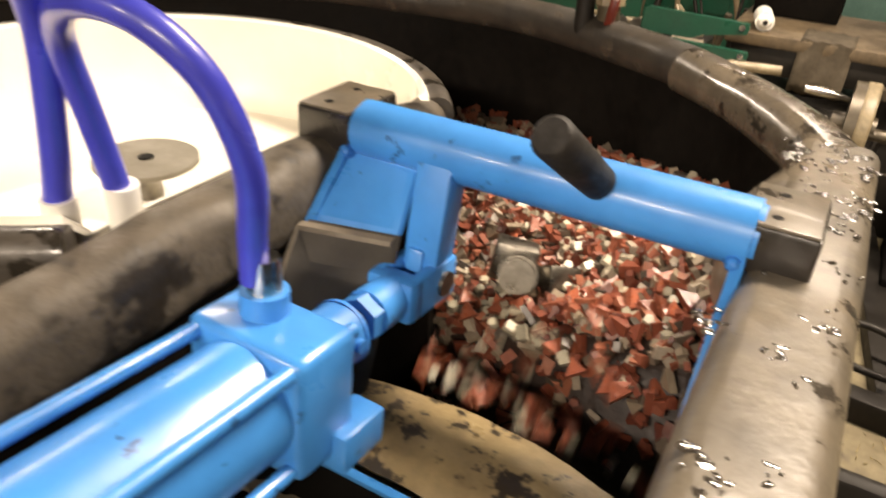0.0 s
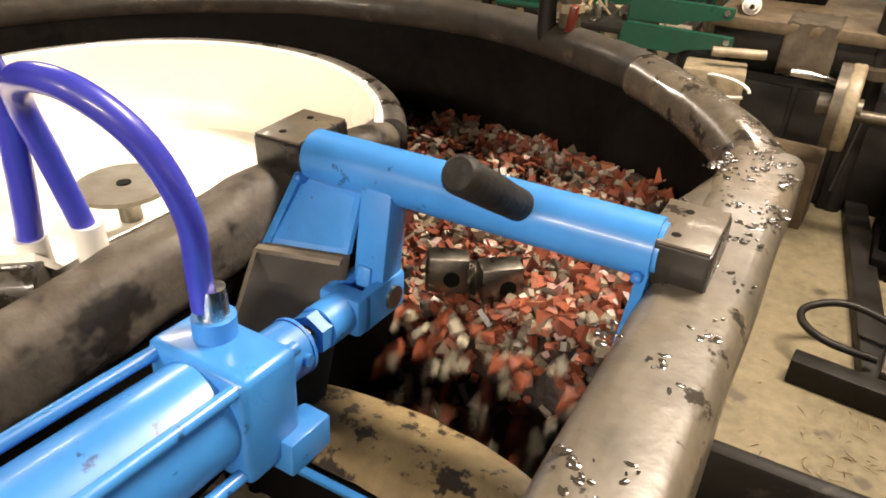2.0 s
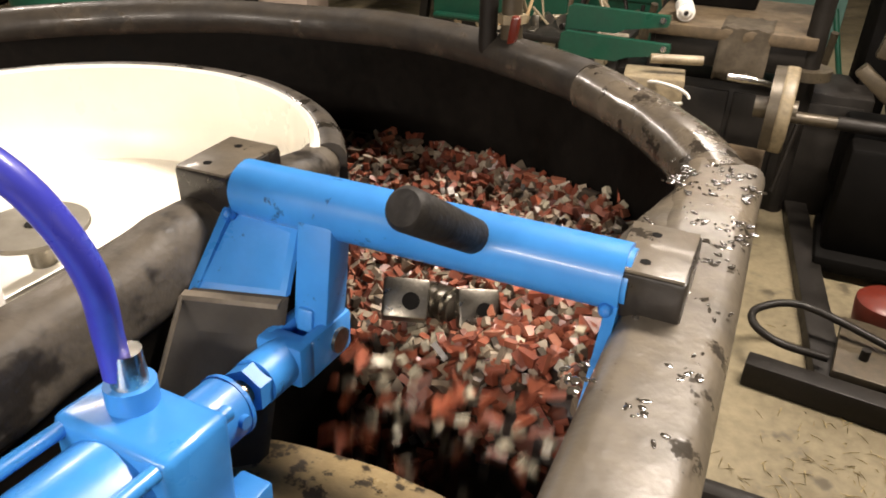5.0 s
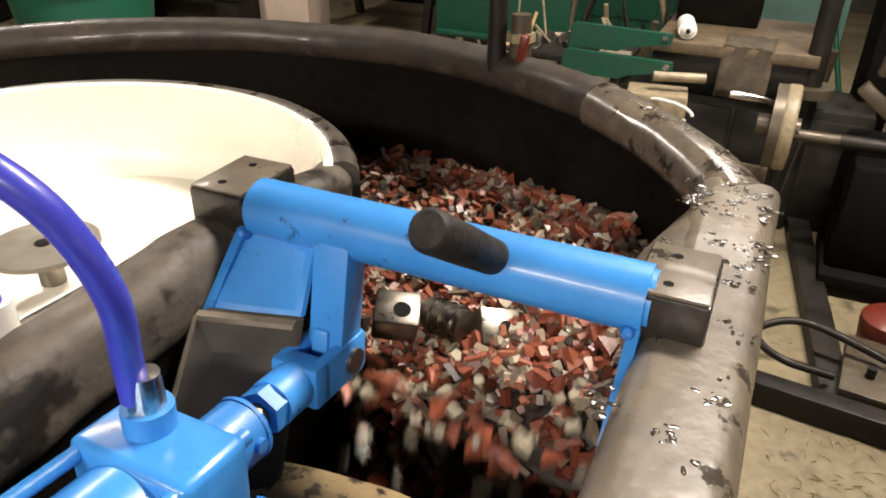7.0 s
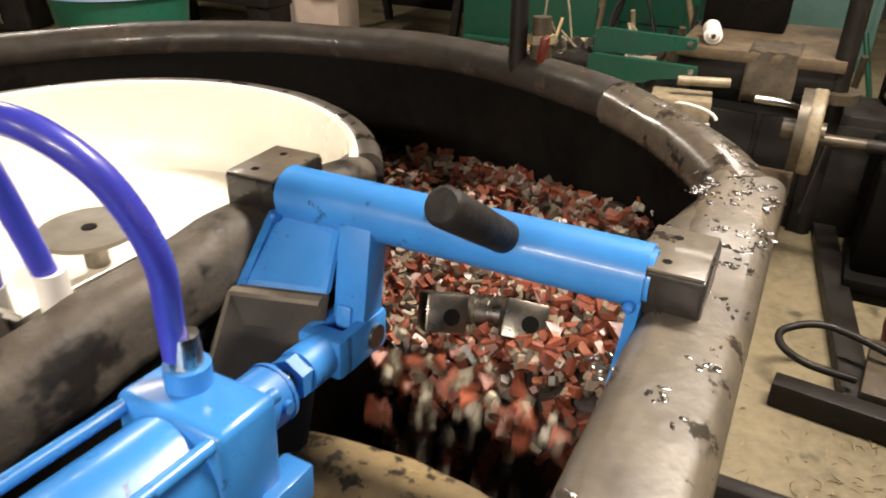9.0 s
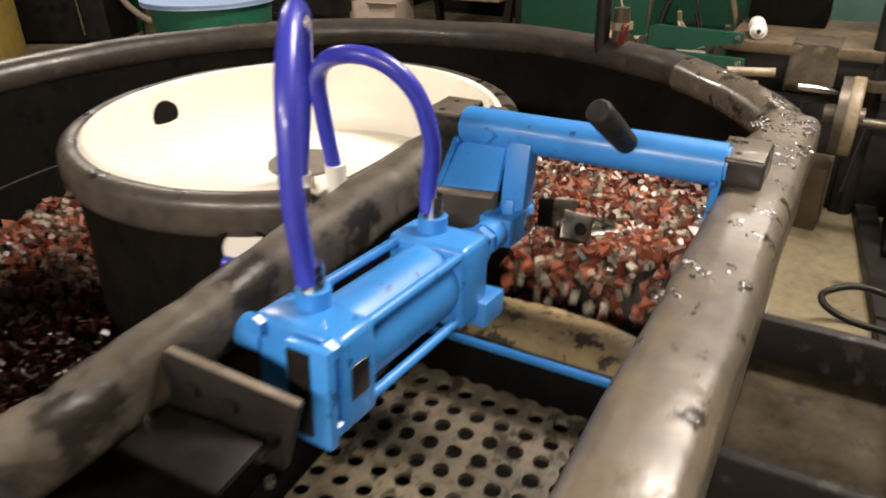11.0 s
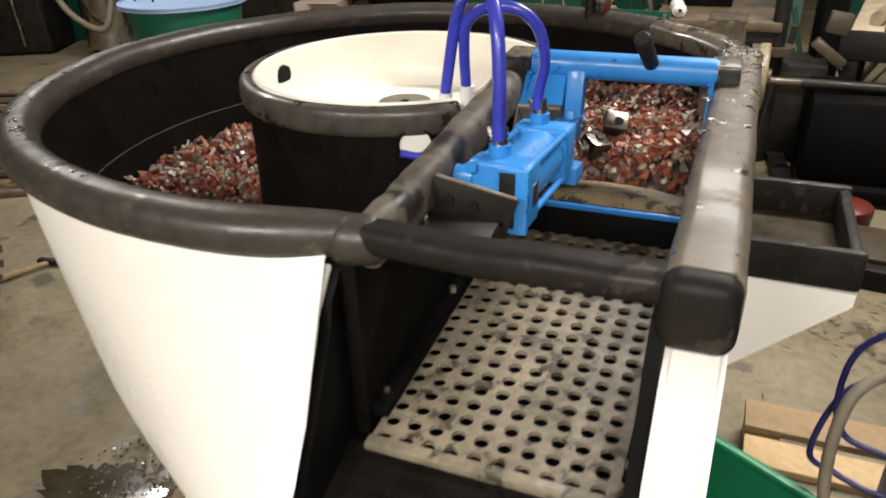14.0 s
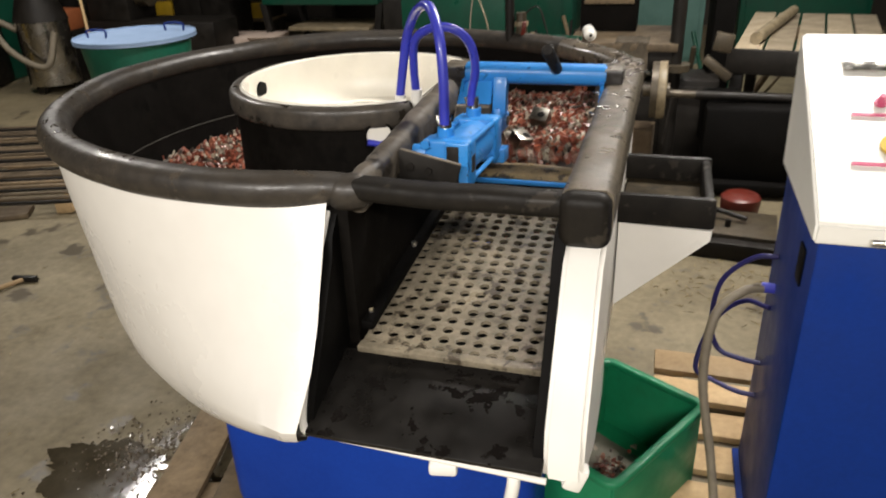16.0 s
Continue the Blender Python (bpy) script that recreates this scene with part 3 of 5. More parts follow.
    part("clamp", box(bmesh.new(), (0.245, -0.93, 0.71), (0.035, 0.03, 0.05), (0, 20, 10), 0.008), M_CABWHITE, bowl)
    # side tray
    tray = thing("side_tray", "black shallow side tray on a white bracket, dirty inside", "tray")
    x0, x1, y0, y1, zt = 0.254, 0.452, -0.245, 0.05, 0.953
    for nm, c, s in (("tray_wall", ((x0 + x1) / 2, y0, zt - 0.035), (x1 - x0 + 0.03, 0.022, 0.075)), ("tray_wall", ((x0 + x1) / 2, y1, zt - 0.035), (x1 - x0 + 0.03, 0.022, 0.07)),
                     ("tray_wall", (x1, (y0 + y1) / 2, zt - 0.036), (0.022, y1 - y0 - 0.02, 0.068)), ("tray_floor", ((x0 + x1) / 2, (y0 + y1) / 2, zt - 0.07), (x1 - x0, y1 - y0, 0.012))):
        part(nm, uneven(box(bmesh.new(), c, s, bevel=0.008), 0.002, 20), M_BAR if nm == "tray_wall" else M_TRAY, tray)
    pr = [(0.255, 0.66), (0.255, zt - 0.07), (0.464, zt - 0.075), (0.462, zt - 0.10)]
    bm = prism(bmesh.new(), pr, y1 - y0 + 0.02, Matrix.Translation((0, (y0 + y1) / 2, 0)) @ Matrix(((1, 0, 0, 0), (0, 0, -1, 0), (0, 1, 0, 0), (0, 0, 0, 1))))
    part("bracket", bm, M_WHITE, tray, "white wedge bracket")
    return bowl


bowl = build_bowl()


def build_screen():
    """Perforated separating screen: round holes in straight rows through a plate."""
    sc = thing("separating_screen", "worn tan perforated screen plate with rows of round holes", "screen")
    bm = bmesh.new()
    px_, py_, hr, th, n = 0.0343, 0.0321, 0.0109, 0.008, 16
    ynear = -0.7742
    zf = lambda y: 0.818 + (y + 0.76) * 0.09
    for j in range(22):
        for i in range(11):
            x, y = -0.1717 + i * px_, ynear + j * py_
            top_o, top_i, low_i = [], [], []
            for k in range(n):
                a = math.pi * 2 * k / n
                c, d = math.cos(a), math.sin(a)
                q = 0.5 / max(abs(c), abs(d))
                ox, oy = x + px_ * q * c, y + py_ * q * d
                ix, iy = x + hr * c, y + hr * d
                top_o.append(bm.verts.new((ox, oy, zf(oy))))
                top_i.append(bm.verts.new((ix, iy, zf(iy) - 0.0008)))
                low_i.append(bm.verts.new((ix, iy, zf(iy) - th)))
            for k in range(n):
                m = (k + 1) % n
                bm.faces.new((top_o[k], top_o[m], top_i[m], top_i[k]))
                bm.faces.new((top_i[k], top_i[m], low_i[m], low_i[k]))
    bmesh.ops.remove_doubles(bm, verts=bm.verts, dist=0.0006)
    part("plate", bm, M_SCREEN, sc)
    part("front_lip", box(bmesh.new(), (-0.006, ynear - 0.0145, 0.8115), (0.372, 0.022, 0.014), (4, 0, 0), 0.003), M_SCREEN, sc)
    part("hold_down_strip", uneven(box(bmesh.new(), (-0.192, -0.45, 0.858), (0.03, 0.60, 0.022), (5, 0, 0), 0.006), 0.002, 15), M_RUBBER_DK, sc)
    part("hold_down_strip", uneven(box(bmesh.new(), (0.178, -0.45, 0.858), (0.03, 0.60, 0.022), (5, 0, 0), 0.006), 0.002, 15), M_RUBBER_DK, sc)
    for x, y in ((-0.194, -0.714), (0.171, -0.742), (-0.19, -0.45)):
        z = 0.858 + 0.0875 * (y + 0.45) + 0.008
        b = cyl(bmesh.new(), (x, y, z), (x, y, z + 0.013), 0.008, 0.0065, seg=6)
        part("bolt", b, M_FITTING, sc, "bright plated bolt head")
    return sc


build_screen()
# ---- discharge flap ----


def build_flap():
    fl = thing("discharge_flap", "bright blue painted pivoting discharge flap with a worn ramp plate", "flap")
    zt = RIM + 0.018
    bm = cyl(bmesh.new(), (-0.180, 0.016, zt), (0.187, 0.016, zt), 0.0275, seg=40)
    bmesh.ops.bevel(bm, geom=[e for e in bm.edges if e.calc_face_angle(0) > 1], offset=0.004, segments=2, affect="EDGES")
    part("pivot_tube", bm, M_BLUE, fl, "round blue pivot tube with scuffed paint")
    for x in (-0.183, 0.179):
        ol = [(0.036, zt - 0.01), (-0.008, zt - 0.014), (-0.066, 1.10), (-0.135, 0.995), (-0.165, 0.94), (-0.08, 0.93), (-0.01, 1.09), (0.025, zt - 0.03)]
        bm = prism(bmesh.new(), ol, 0.009, Matrix.Translation((x, 0, 0)) @ Matrix(((0, 0, 1, 0), (1, 0, 0, 0), (0, 1, 0, 0), (0, 0, 0, 1))))
        part("side_arm", bm, M_BLUE, fl)
        bm = bmesh.new()
        for k in range(7):
            bmesh.ops.create_uvsphere(bm, u_segments=8, v_segments=6, radius=0.0055 + 0.001 * (k % 2),
                                      matrix=Matrix.Translation((x + (0.004 if x < 0 else -0.004), -0.012 + 0.004 * k, zt - 0.016 - 0.0015 * (k % 3))))
        part("weld", bm, M_BLUE_WELD, fl)
    # left gusset and rubber sheet
    bm = bmesh.new()
    q = [(-0.184, 0.002, zt - 0.012), (-0.106, -0.006, zt - 0.02), (-0.106, -0.034, 1.092), (-0.186, -0.066, 1.100)]
    loft(bm, [[Vector(p) for p in q], [Vector(p) + Vector((0.002, 0.006, 0.003)) for p in q]])
    part("gusset", bm, M_BLUE, fl)
    bm = bmesh.new()
    q = [(-0.186, -0.076, 1.098), (-0.106, -0.043, 1.091), (-0.100, -0.105, 0.955), (-0.186, -0.172, 0.955)]
    loft(bm, [[Vector(p) for p in q], [Vector(p) + Vector((0.004, 0.010, 0.004)) for p in q]])
    part("rubber_sheet", bm, M_GREYRUB, fl, "dull grey rubber sheet")
    q = [(-0.187, -0.0775, 1.0995), (-0.106, -0.0445, 1.0925), (-0.106, -0.038, 1.0945), (-0.187, -0.071, 1.1015)]
    part("sheet_edge", loft(bmesh.new(), [[Vector(p) for p in q], [Vector(p) + Vector((0, -0.002, -0.004)) for p in q]]), M_GREYEDGE, fl)
    q = [Vector((-0.187, -0.077, 1.098)), Vector((-0.187, -0.172, 0.957))]
    part("sheet_edge", cyl(bmesh.new(), q[0], q[1], 0.0024, seg=6), M_GREYEDGE, fl)
    bm = box(bmesh.new(), (-0.109, 0.034, 1.085), (0.012, 0.04, 0.16), (4, 0, 0), 0.003)
    part("stiffener", bm, M_GREYRUB, fl)
    # lug for the cylinder clevis
    ol = [(-0.018, zt), (0.018, zt), (0.014, 1.10), (0.002, 1.055), (-0.012, 1.05), (-0.02, 1.08)]
    bm = box(bmesh.new(), (-0.084, -0.004, 1.112), (0.036, 0.034, 0.105), (-12, 0, 0), 0.003)
    part("lug", bm, M_BLUE, fl)
    bm = box(bmesh.new(), (-0.088, -0.022, 1.058), (0.018, 0.028, 0.05), (-10, 0, 0), 0.004)
    part("lug_tip", bm, M_BLUE, fl)
    # ramp plate with curved crest
    bm = bmesh.new()
    rings = []
    for i in range(25):
        x = -0.176 + 0.348 * i / 24
        s = math.sin(math.pi * i / 24)
        rings.append([Vector((x, -0.160, 0.940)), Vector((x, -0.150, 0.950)), Vector((x, -0.115 + 0.012 * s, 0.951 + 0.006 * s)), Vector((x, -0.085 + 0.03 * s, 0.946)),
                      Vector((x, -0.075 + 0.034 * s, 0.92)), Vector((x, -0.15, 0.925))])
    part("ramp_plate", uneven(loft(bm, rings), 0.0025, 25), M_LEDGE, fl, "wet tan ramp plate with dark worn spots")
    part("ramp_bar", box(bmesh.new(), (-0.002, -0.168, 0.934), (0.348, 0.008, 0.012), (20, 0, 0), 0.002), M_BLUE, fl, "thin blue edge bar")
    part("ramp_apron", box(bmesh.new(), (-0.002, -0.164, 0.895), (0.345, 0.006, 0.07), (-8, 0, 0), 0.002), M_RUBBER_DK, fl)
    # rubber grip on a stub
    a, b = Vector((0.062, 0.000, zt + 0.014)), Vector((0.052, -0.100, zt + 0.083))
    d = (b - a).normalized()
    bm = cyl(bmesh.new(), a - d * 0.012, a + d * 0.01, 0.011, seg=20)
    st = part("grip_stub", bm, M_STEEL, fl)
    bm = tube(bmesh.new(), [a, a + d * 0.002, a + d * 0.03, a + d * 0.06, b - d * 0.004, b], 0.0150, 20, [0.8, 0.98, 1.0, 1.04, 1.06, 0.85])
    part("grip", bm, M_GRIP, st, "black rubber hand grip")
    return fl


build_flap()


def build_block(x, sx):
    b = thing("bearing_block", "black bolted bearing block, wet on top, on the rim", "bearing block", group="bearing blocks of the flap")
    bm = box(bmesh.new(), (x, 0.038, RIM + 0.014), (sx, 0.085, 0.040), (0, 0, 0), 0.004)
    part("body", bm, M_BLOCK, b)
    # thin pale skin: sheen of the wet block top put into colour
    part("wet_top", uneven(box(bmesh.new(), (x, 0.038, RIM + 0.0345), (sx - 0.004, 0.081, 0.003), bevel=0.001), 0.0006, 60), M_RAIL, b)
    for y in (0.014, 0.06):
        k = cyl(bmesh.new(), (x - 0.005, y, RIM + 0.033), (x - 0.005, y, RIM + 0.0355), 0.009, seg=18)
        s = part("screw", k, M_DARKSTEEL, b)
        part("screw_socket", cyl(bmesh.new(), (x - 0.005, y, RIM + 0.0357), (x - 0.005, y, RIM + 0.0363), 0.0045, seg=6), M_RUBBER_DK, s)
    return b


build_block(-0.213, 0.062)
build_block(0.2000, 0.057)


def build_cylinder():
    cy = thing("pneumatic_cylinder", "bright blue painted pneumatic cylinder with tie rods", "cylinder")
    # axis: from the rear cap to the rod, slightly turned towards the channel
    A = Vector((-0.099, -0.476, 1.079))
    B = Vector((-0.088, -0.024, 1.050))
    ax = (B - A).normalized()
    side = Vector((ax.y, -ax.x, 0)).normalized()
    upv = side.cross(ax)
    F = Matrix((side.to_4d(), ax.to_4d(), upv.to_4d(), (0, 0, 0, 1))).transposed()
    for i in range(3):
        F[3][i] = 0
    F = Matrix.Translation(A) @ F
    F[3][0] = F[3][1] = F[3][2] = 0

    def put(bm):
        bm.transform(F)
        return bm
    part("barrel", put(cyl(bmesh.new(), (0, 0.05, 0), (0, 0.24, 0), 0.047, seg=40)), M_BLUE, cy)
    part("end_cap", put(box(bmesh.new(), (0, 0.028, 0), (0.106, 0.056, 0.104), bevel=0.008, seg=3)), M_BLUE, cy)
    part("end_cap", put(box(bmesh.new(), (0, 0.256, 0), (0.106, 0.062, 0.104), bevel=0.008, seg=3)), M_BLUE, cy)
    for sx in (-1, 1):
        for sz in (-1, 1):
            part("tie_rod", put(cyl(bmesh.new(), (sx * 0.043, -0.006, sz * 0.042), (sx * 0.043, 0.294, sz * 0.042), 0.0062, seg=12)), M_BLUE, cy)
            part("nut", put(cyl(bmesh.new(), (sx * 0.043, -0.009, sz * 0.042), (sx * 0.043, 0.002, sz * 0.042), 0.0105, seg=6)), M_BLUE, cy)
    part("foot", put(box(bmesh.new(), (0.05, 0.285, -0.045), (0.03, 0.05, 0.034), bevel=0.003)), M_BLUE, cy)
    part("foot", put(box(bmesh.new(), (0.0, 0.291, -0.055), (0.09, 0.012, 0.03), bevel=0.003)), M_BLUE, cy)
    part("gland", put(cyl(bmesh.new(), (0, 0.285, 0), (0, 0.335, 0), 0.0275, seg=28)), M_BLUE, cy)
    part("gland_screw", put(cyl(bmesh.new(), (0.0265, 0.325, 0.004), (0.031, 0.325, 0.004), 0.006, seg=12)), M_BLUE, cy)
    part("rod", put(cyl(bmesh.new(), (0, 0.33, 0), (0, 0.375, 0), 0.0115, seg=20)), M_ROD, cy, "brass coloured piston rod")
    part("lock_nut", put(cyl(bmesh.new(), (0, 0.357, 0), (0, 0.372, 0), 0.0215, seg=6)), M_BLUE, cy)
    cl = part("clevis", put(cyl(bmesh.new(), (0, 0.372, 0), (0, 0.412, 0), 0.022, seg=24)), M_BLUE, cy, "blue fork clevis")
    part("fork_root", put(box(bmesh.new(), (0, 0.415, 0), (0.05, 0.024, 0.042), bevel=0.005)), M_BLUE, cl)
    for sx in (-1, 1):
        part("fork_arm", put(box(bmesh.new(), (sx * 0.018, 0.448, 0), (0.014, 0.075, 0.044), bevel=0.006)), M_BLUE, cl)
    part("pin", put(cyl(bmesh.new(), (-0.029, 0.461, 0), (0.0285, 0.461, 0), 0.0125, seg=20)), M_STEEL, cl, "bright clevis pin")
    part("weld", put(uneven(cyl(bmesh.new(), (0, 0.335, 0), (0, 0.339, 0), 0.0285, seg=28), 0.0012, 200)), M_BLUE_WELD, cy)
    # mounting plate at the rear, with bare patches
    part("rear_plate", put(box(bmesh.new(), (0.030, -0.014, -0.002), (0.05, 0.012, 0.106), bevel=0.003)), M_BLUE, cy)
    part("rear_bare_patch", put(box(bmesh.new(), (0.022, -0.0208, 0.0), (0.026, 0.003, 0.09), bevel=0.001)), M_DARKSTEEL, cy, "unpainted steel face")
    part("rear_trunnion", put(cyl(bmesh.new(), (-0.075, 0.012, 0.02), (-0.045, 0.014, 0.02), 0.018, seg=20)), M_BLUE, cy)
    part("bare_patch", put(box(bmesh.new(), (0.0535, 0.028, 0.0), (0.002, 0.026, 0.036), bevel=0.0008)), M_STEEL, cy, "bare metal square")
    for y, k in ((0.043, 0), (0.262, 1)):
        part("port_boss", put(cyl(bmesh.new(), (-0.012, y, 0.048), (-0.012, y, 0.070), 0.018, seg=20)), M_BLUE, cy)
        part("hose_fitting", put(cyl(bmesh.new(), (-0.012, y, 0.070), (-0.012, y, 0.096), 0.013, 0.0115, seg=16)), M_FITTING, cy, "plated hose fitting")
        part("bleed_screw", put(uneven(cyl(bmesh.new(), (-0.026, y + 0.004, 0.074), (-0.034, y + 0.006, 0.094), 0.0065, 0.005, seg=8), 0.001, 300)), M_FITTING, cy)
    return cy


build_cylinder()


def build_bracket():
    br = thing("cylinder_bracket", "black angled steel bracket holding the cylinder to the inner rail", "bracket")
    part("back_plate", box(bmesh.new(), (-0.122, -0.543, 1.078), (0.13, 0.010, 0.08), (0, 17, 14), 0.002), M_DARKSTEEL, br)
    part("plate_edge", box(bmesh.new(), (-0.1102, -0.5402, 1.1172), (0.126, 0.008, 0.003), (0, 17, 14), 0.001), M_GREYEDGE, br, "bright worn top edge")
    part("shelf", box(bmesh.new(), (-0.139, -0.59, 1.071), (0.142, 0.058, 0.008), (3, 3, 4), 0.003), M_DARKSTEEL, br, "greasy dark shelf of the bracket")
    part("web", box(bmesh.new(), (-0.139, -0.555, 1.062), (0.14, 0.03, 0.012), (0, 3, 6), 0.003), M_DARKSTEEL, br)
    for x in (-0.15, -0.115):
        part("bolt", cyl(bmesh.new(), (x, -0.558 + 0.25 * (x + 0.15), 1.092 - 0.3 * (x + 0.13)), (x, -0.540 + 0.25 * (x + 0.15), 1.092 - 0.3 * (x + 0.13)), 0.009, seg=6), M_DARKSTEEL, br)
    part("bolt", cyl(bmesh.new(), (-0.178, -0.585, 1.073), (-0.178, -0.585, 1.086), 0.008, seg=6), M_FITTING, br)
    return br


build_bracket()


def build_hose(name, label, pts, r):
    h = thing(name, label, "hose", group="blue air hoses")
    part("hose", tube(bmesh.new(), smooth_path(pts, 60), r, 18), M_HOSE, h)
    e = Vector(pts[-1])
    part("end_fitting", cyl(bmesh.new(), e + Vector((-0.006, 0.004, -0.10)), e + Vector((0.002, 0, 0.012)), 0.0135, seg=18), M_CABWHITE, h, "white end fitting")
    return h


build_hose("air_hose", "glossy blue air hose arching from the front port",
           [(-0.109, -0.214, 1.140), (-0.107, -0.215, 1.172), (-0.095, -0.225, 1.232), (-0.104, -0.242, 1.290), (-0.138, -0.257, 1.323), (-0.190, -0.258, 1.323), (-0.234, -0.240, 1.293), (-0.247, -0.222, 1.237), (-0.250, -0.206, 1.160)], 0.0102)
build_hose("air_hose", "glossy blue air hose looping high from the rear port",
           [(-0.111, -0.434, 1.155), (-0.110, -0.437, 1.185), (-0.107, -0.444, 1.245), (-0.119, -0.423, 1.332), (-0.157, -0.361, 1.383), (-0.211, -0.286, 1.365), (-0.252, -0.242, 1.304), (-0.270, -0.236, 1.225), (-0.281, -0.239, 1.153)], 0.0108)

# ---- tumbling media and workpieces ----


def bed_height(x, y):
    """Top of the chip bed; it climbs the outer wall and falls off before the ramp."""
    dx, dy = x - CX, y - CY
    r, a = math.hypot(dx, dy), math.atan2(dy, dx)
    side = 0.5 + 0.5 * math.cos(a)
    z = 0.815 + 0.115 * side + 0.24 * (r - 0.53)
    z += 0.04 * max(0.0, min(1.0, (x + 0.12) / 0.26)) * max(0.0, min(1.0, (y - 0.12) / 0.2))
    z += 0.012 * max(0.0, min(1.0, (y - 0.2) / 0.2)) * max(0.0, min(1.0, (x + 0.45) / 0.2))
    front = 0.158 - 0.13 * x
    if x > -0.25 and y < front:
        z -= min(0.30, 1.1 * (front - y) + 30 * max(0.0, front - 0.02 - y) ** 2)
    z += 0.014 * noise.noise(Vector((x * 9, y * 9, 0)))
    return max(z, 0.60)


def chip_outline(rng):
    k = rng.random()
    if k < 0.5:
        s = rng.uniform(0.011, 0.0165)
        return [(s * math.cos(2.094 * i + rng.uniform(-.12, .12)), s * math.sin(2.094 * i)) for i in range(3)], rng.uniform(0.006, 0.011), 0
    if k < 0.8:
        s = rng.uniform(0.0055, 0.009)
        return [(s * math.cos(1.2566 * i), s * math.sin(1.2566 * i) * rng.uniform(0.8, 1.1)) for i in range(5)], rng.uniform(0.007, 0.012), 1
    s = rng.uniform(0.007, 0.012)
    return [(-s, -s * 0.6), (s, -s * 0.7), (s * 0.9, s * 0.6), (-s * 0.8, s * 0.7)], rng.uniform(0.006, 0.01), 1


def rand_turn(rng, flat=0.0):
    return Euler((rng.uniform(-1, 1) * (3.14 if not flat else flat), rng.uniform(-1, 1) * (3.14 if not flat else flat), rng.uniform(0, 6.28))).to_matrix().to_4x4()


def build_media():
    rng = random.Random(4)
    md = thing("abrasive_media", "wet red-brown and pale grey ceramic chips tumbling in the bowl", "abrasive media")
    # compact core under the loose chips, near black to stand for shade between them
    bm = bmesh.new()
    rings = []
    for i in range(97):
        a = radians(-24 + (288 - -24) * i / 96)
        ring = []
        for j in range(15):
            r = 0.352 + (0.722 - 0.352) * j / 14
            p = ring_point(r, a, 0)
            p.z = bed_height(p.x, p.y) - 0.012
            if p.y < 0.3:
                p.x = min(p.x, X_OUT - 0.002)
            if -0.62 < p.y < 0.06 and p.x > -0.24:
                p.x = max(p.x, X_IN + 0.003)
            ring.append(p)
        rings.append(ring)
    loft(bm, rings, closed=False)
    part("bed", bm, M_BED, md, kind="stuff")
    # loose chips, far and near
    verts, faces = [], []

    def chip(m, ol, th):
        n, b = len(ol), len(verts)
        verts.extend([tuple(m @ Vector((x, y, -th / 2))) for x, y in ol] + [tuple(m @ Vector((x, y, th / 2))) for x, y in ol])
        faces.append(tuple(b + i for i in reversed(range(n))))
        faces.append(tuple(b + n + i for i in range(n)))
        faces.extend((b + i, b + (i + 1) % n, b + n + (i + 1) % n, b + n + i) for i in range(n))

    count = 0
    while count < 9000:
        a, r = radians(rng.uniform(-26, 285)), math.sqrt(rng.uniform(0.35 ** 2, 0.725 ** 2))
        p = ring_point(r, a, 0)
        if p.x > X_OUT - 0.008 and p.y < 0.32 or (p.x > -0.25 and p.x < X_IN + 0.01 and p.y < 0.12) or (p.x > -0.25 and p.y < 0.06 + 0.05 * rng.random()):
            continue
        if not (p.x > -0.26 or rng.random() < 0.62):
            continue
        if p.x > -0.25 and p.y < 0.138 - 0.13 * p.x and rng.random() < 0.5:
            continue
        p.z = bed_height(p.x, p.y) + rng.uniform(-0.012, 0.008)
        ol, th, _ = chip_outline(rng)
        chip(Matrix.Translation(p) @ rand_turn(rng), ol, th)
        count += 1
    me = bpy.data.meshes.new("chip_layer")
    me.from_pydata(verts, [], faces)
    me.materials.append(M_MEDIA)
    ob = new("chip_layer", me)
    ob.parent = md
    tagged(ob, kind="stuff")
    # chips that travel: shared shapes
    shapes = []
    for k in range(10):
        ol, th, g = chip_outline(rng)
        bm = prism(bmesh.new(), [(1.12 * x, 1.12 * y) for x, y in ol], th, Matrix())
        shapes.append(finish(bm, "chip", M_CHIP_GREY if g else M_CHIP_RED, 0))
    movers = []
    for k in range(290):
        ob = new("chip", shapes[k % 10])
        ob.parent = md
        movers.append((ob, rng.uniform(-0.155, 0.165), rng.random(), rng.uniform(0, 6.28), rng.uniform(0.6, 2.2), rng.uniform(0.85, 1.15)))
    fallers = []
    for k in range(150):
        ob = new("chip", shapes[k % 10])
        ob.parent = md
        fallers.append((ob, rng.uniform(-0.15, 0.15), rng.random(), rng.uniform(0, 6.28), rng.uniform(0.36, 0.52), rng.uniform(-0.02, 0.025)))
    return md, movers, fallers


media, movers, fallers = build_media()


def build_workpiece(name, label, kind):
    w = thing(name, label, "workpiece", group="steel workpieces among the chips")
    if kind == "block":
        part("body", box(bmesh.new(), (0, 0, 0), (0.056, 0.05, 0.04), bevel=0.004), M_STEEL, w)
        part("bore", cyl(bmesh.new(), (0.006, -0.004, 0.0203), (0.006, -0.004, 0.0212), 0.011, seg=20), M_RUBBER_DK, w)
    else:
        part("body", cyl(bmesh.new(), (0, 0, -0.032), (0, 0, 0.032), 0.021, seg=28), M_STEEL, w)
        for z in (-0.018, 0.0, 0.018):
            part("collar", cyl(bmesh.new(), (0, 0, z - 0.004), (0, 0, z + 0.004), 0.0245, seg=28), M_STEEL, w)
    return w


piece_a = build_workpiece("steel_block", "wet machined steel block with a bore, half sunk in chips", "block")
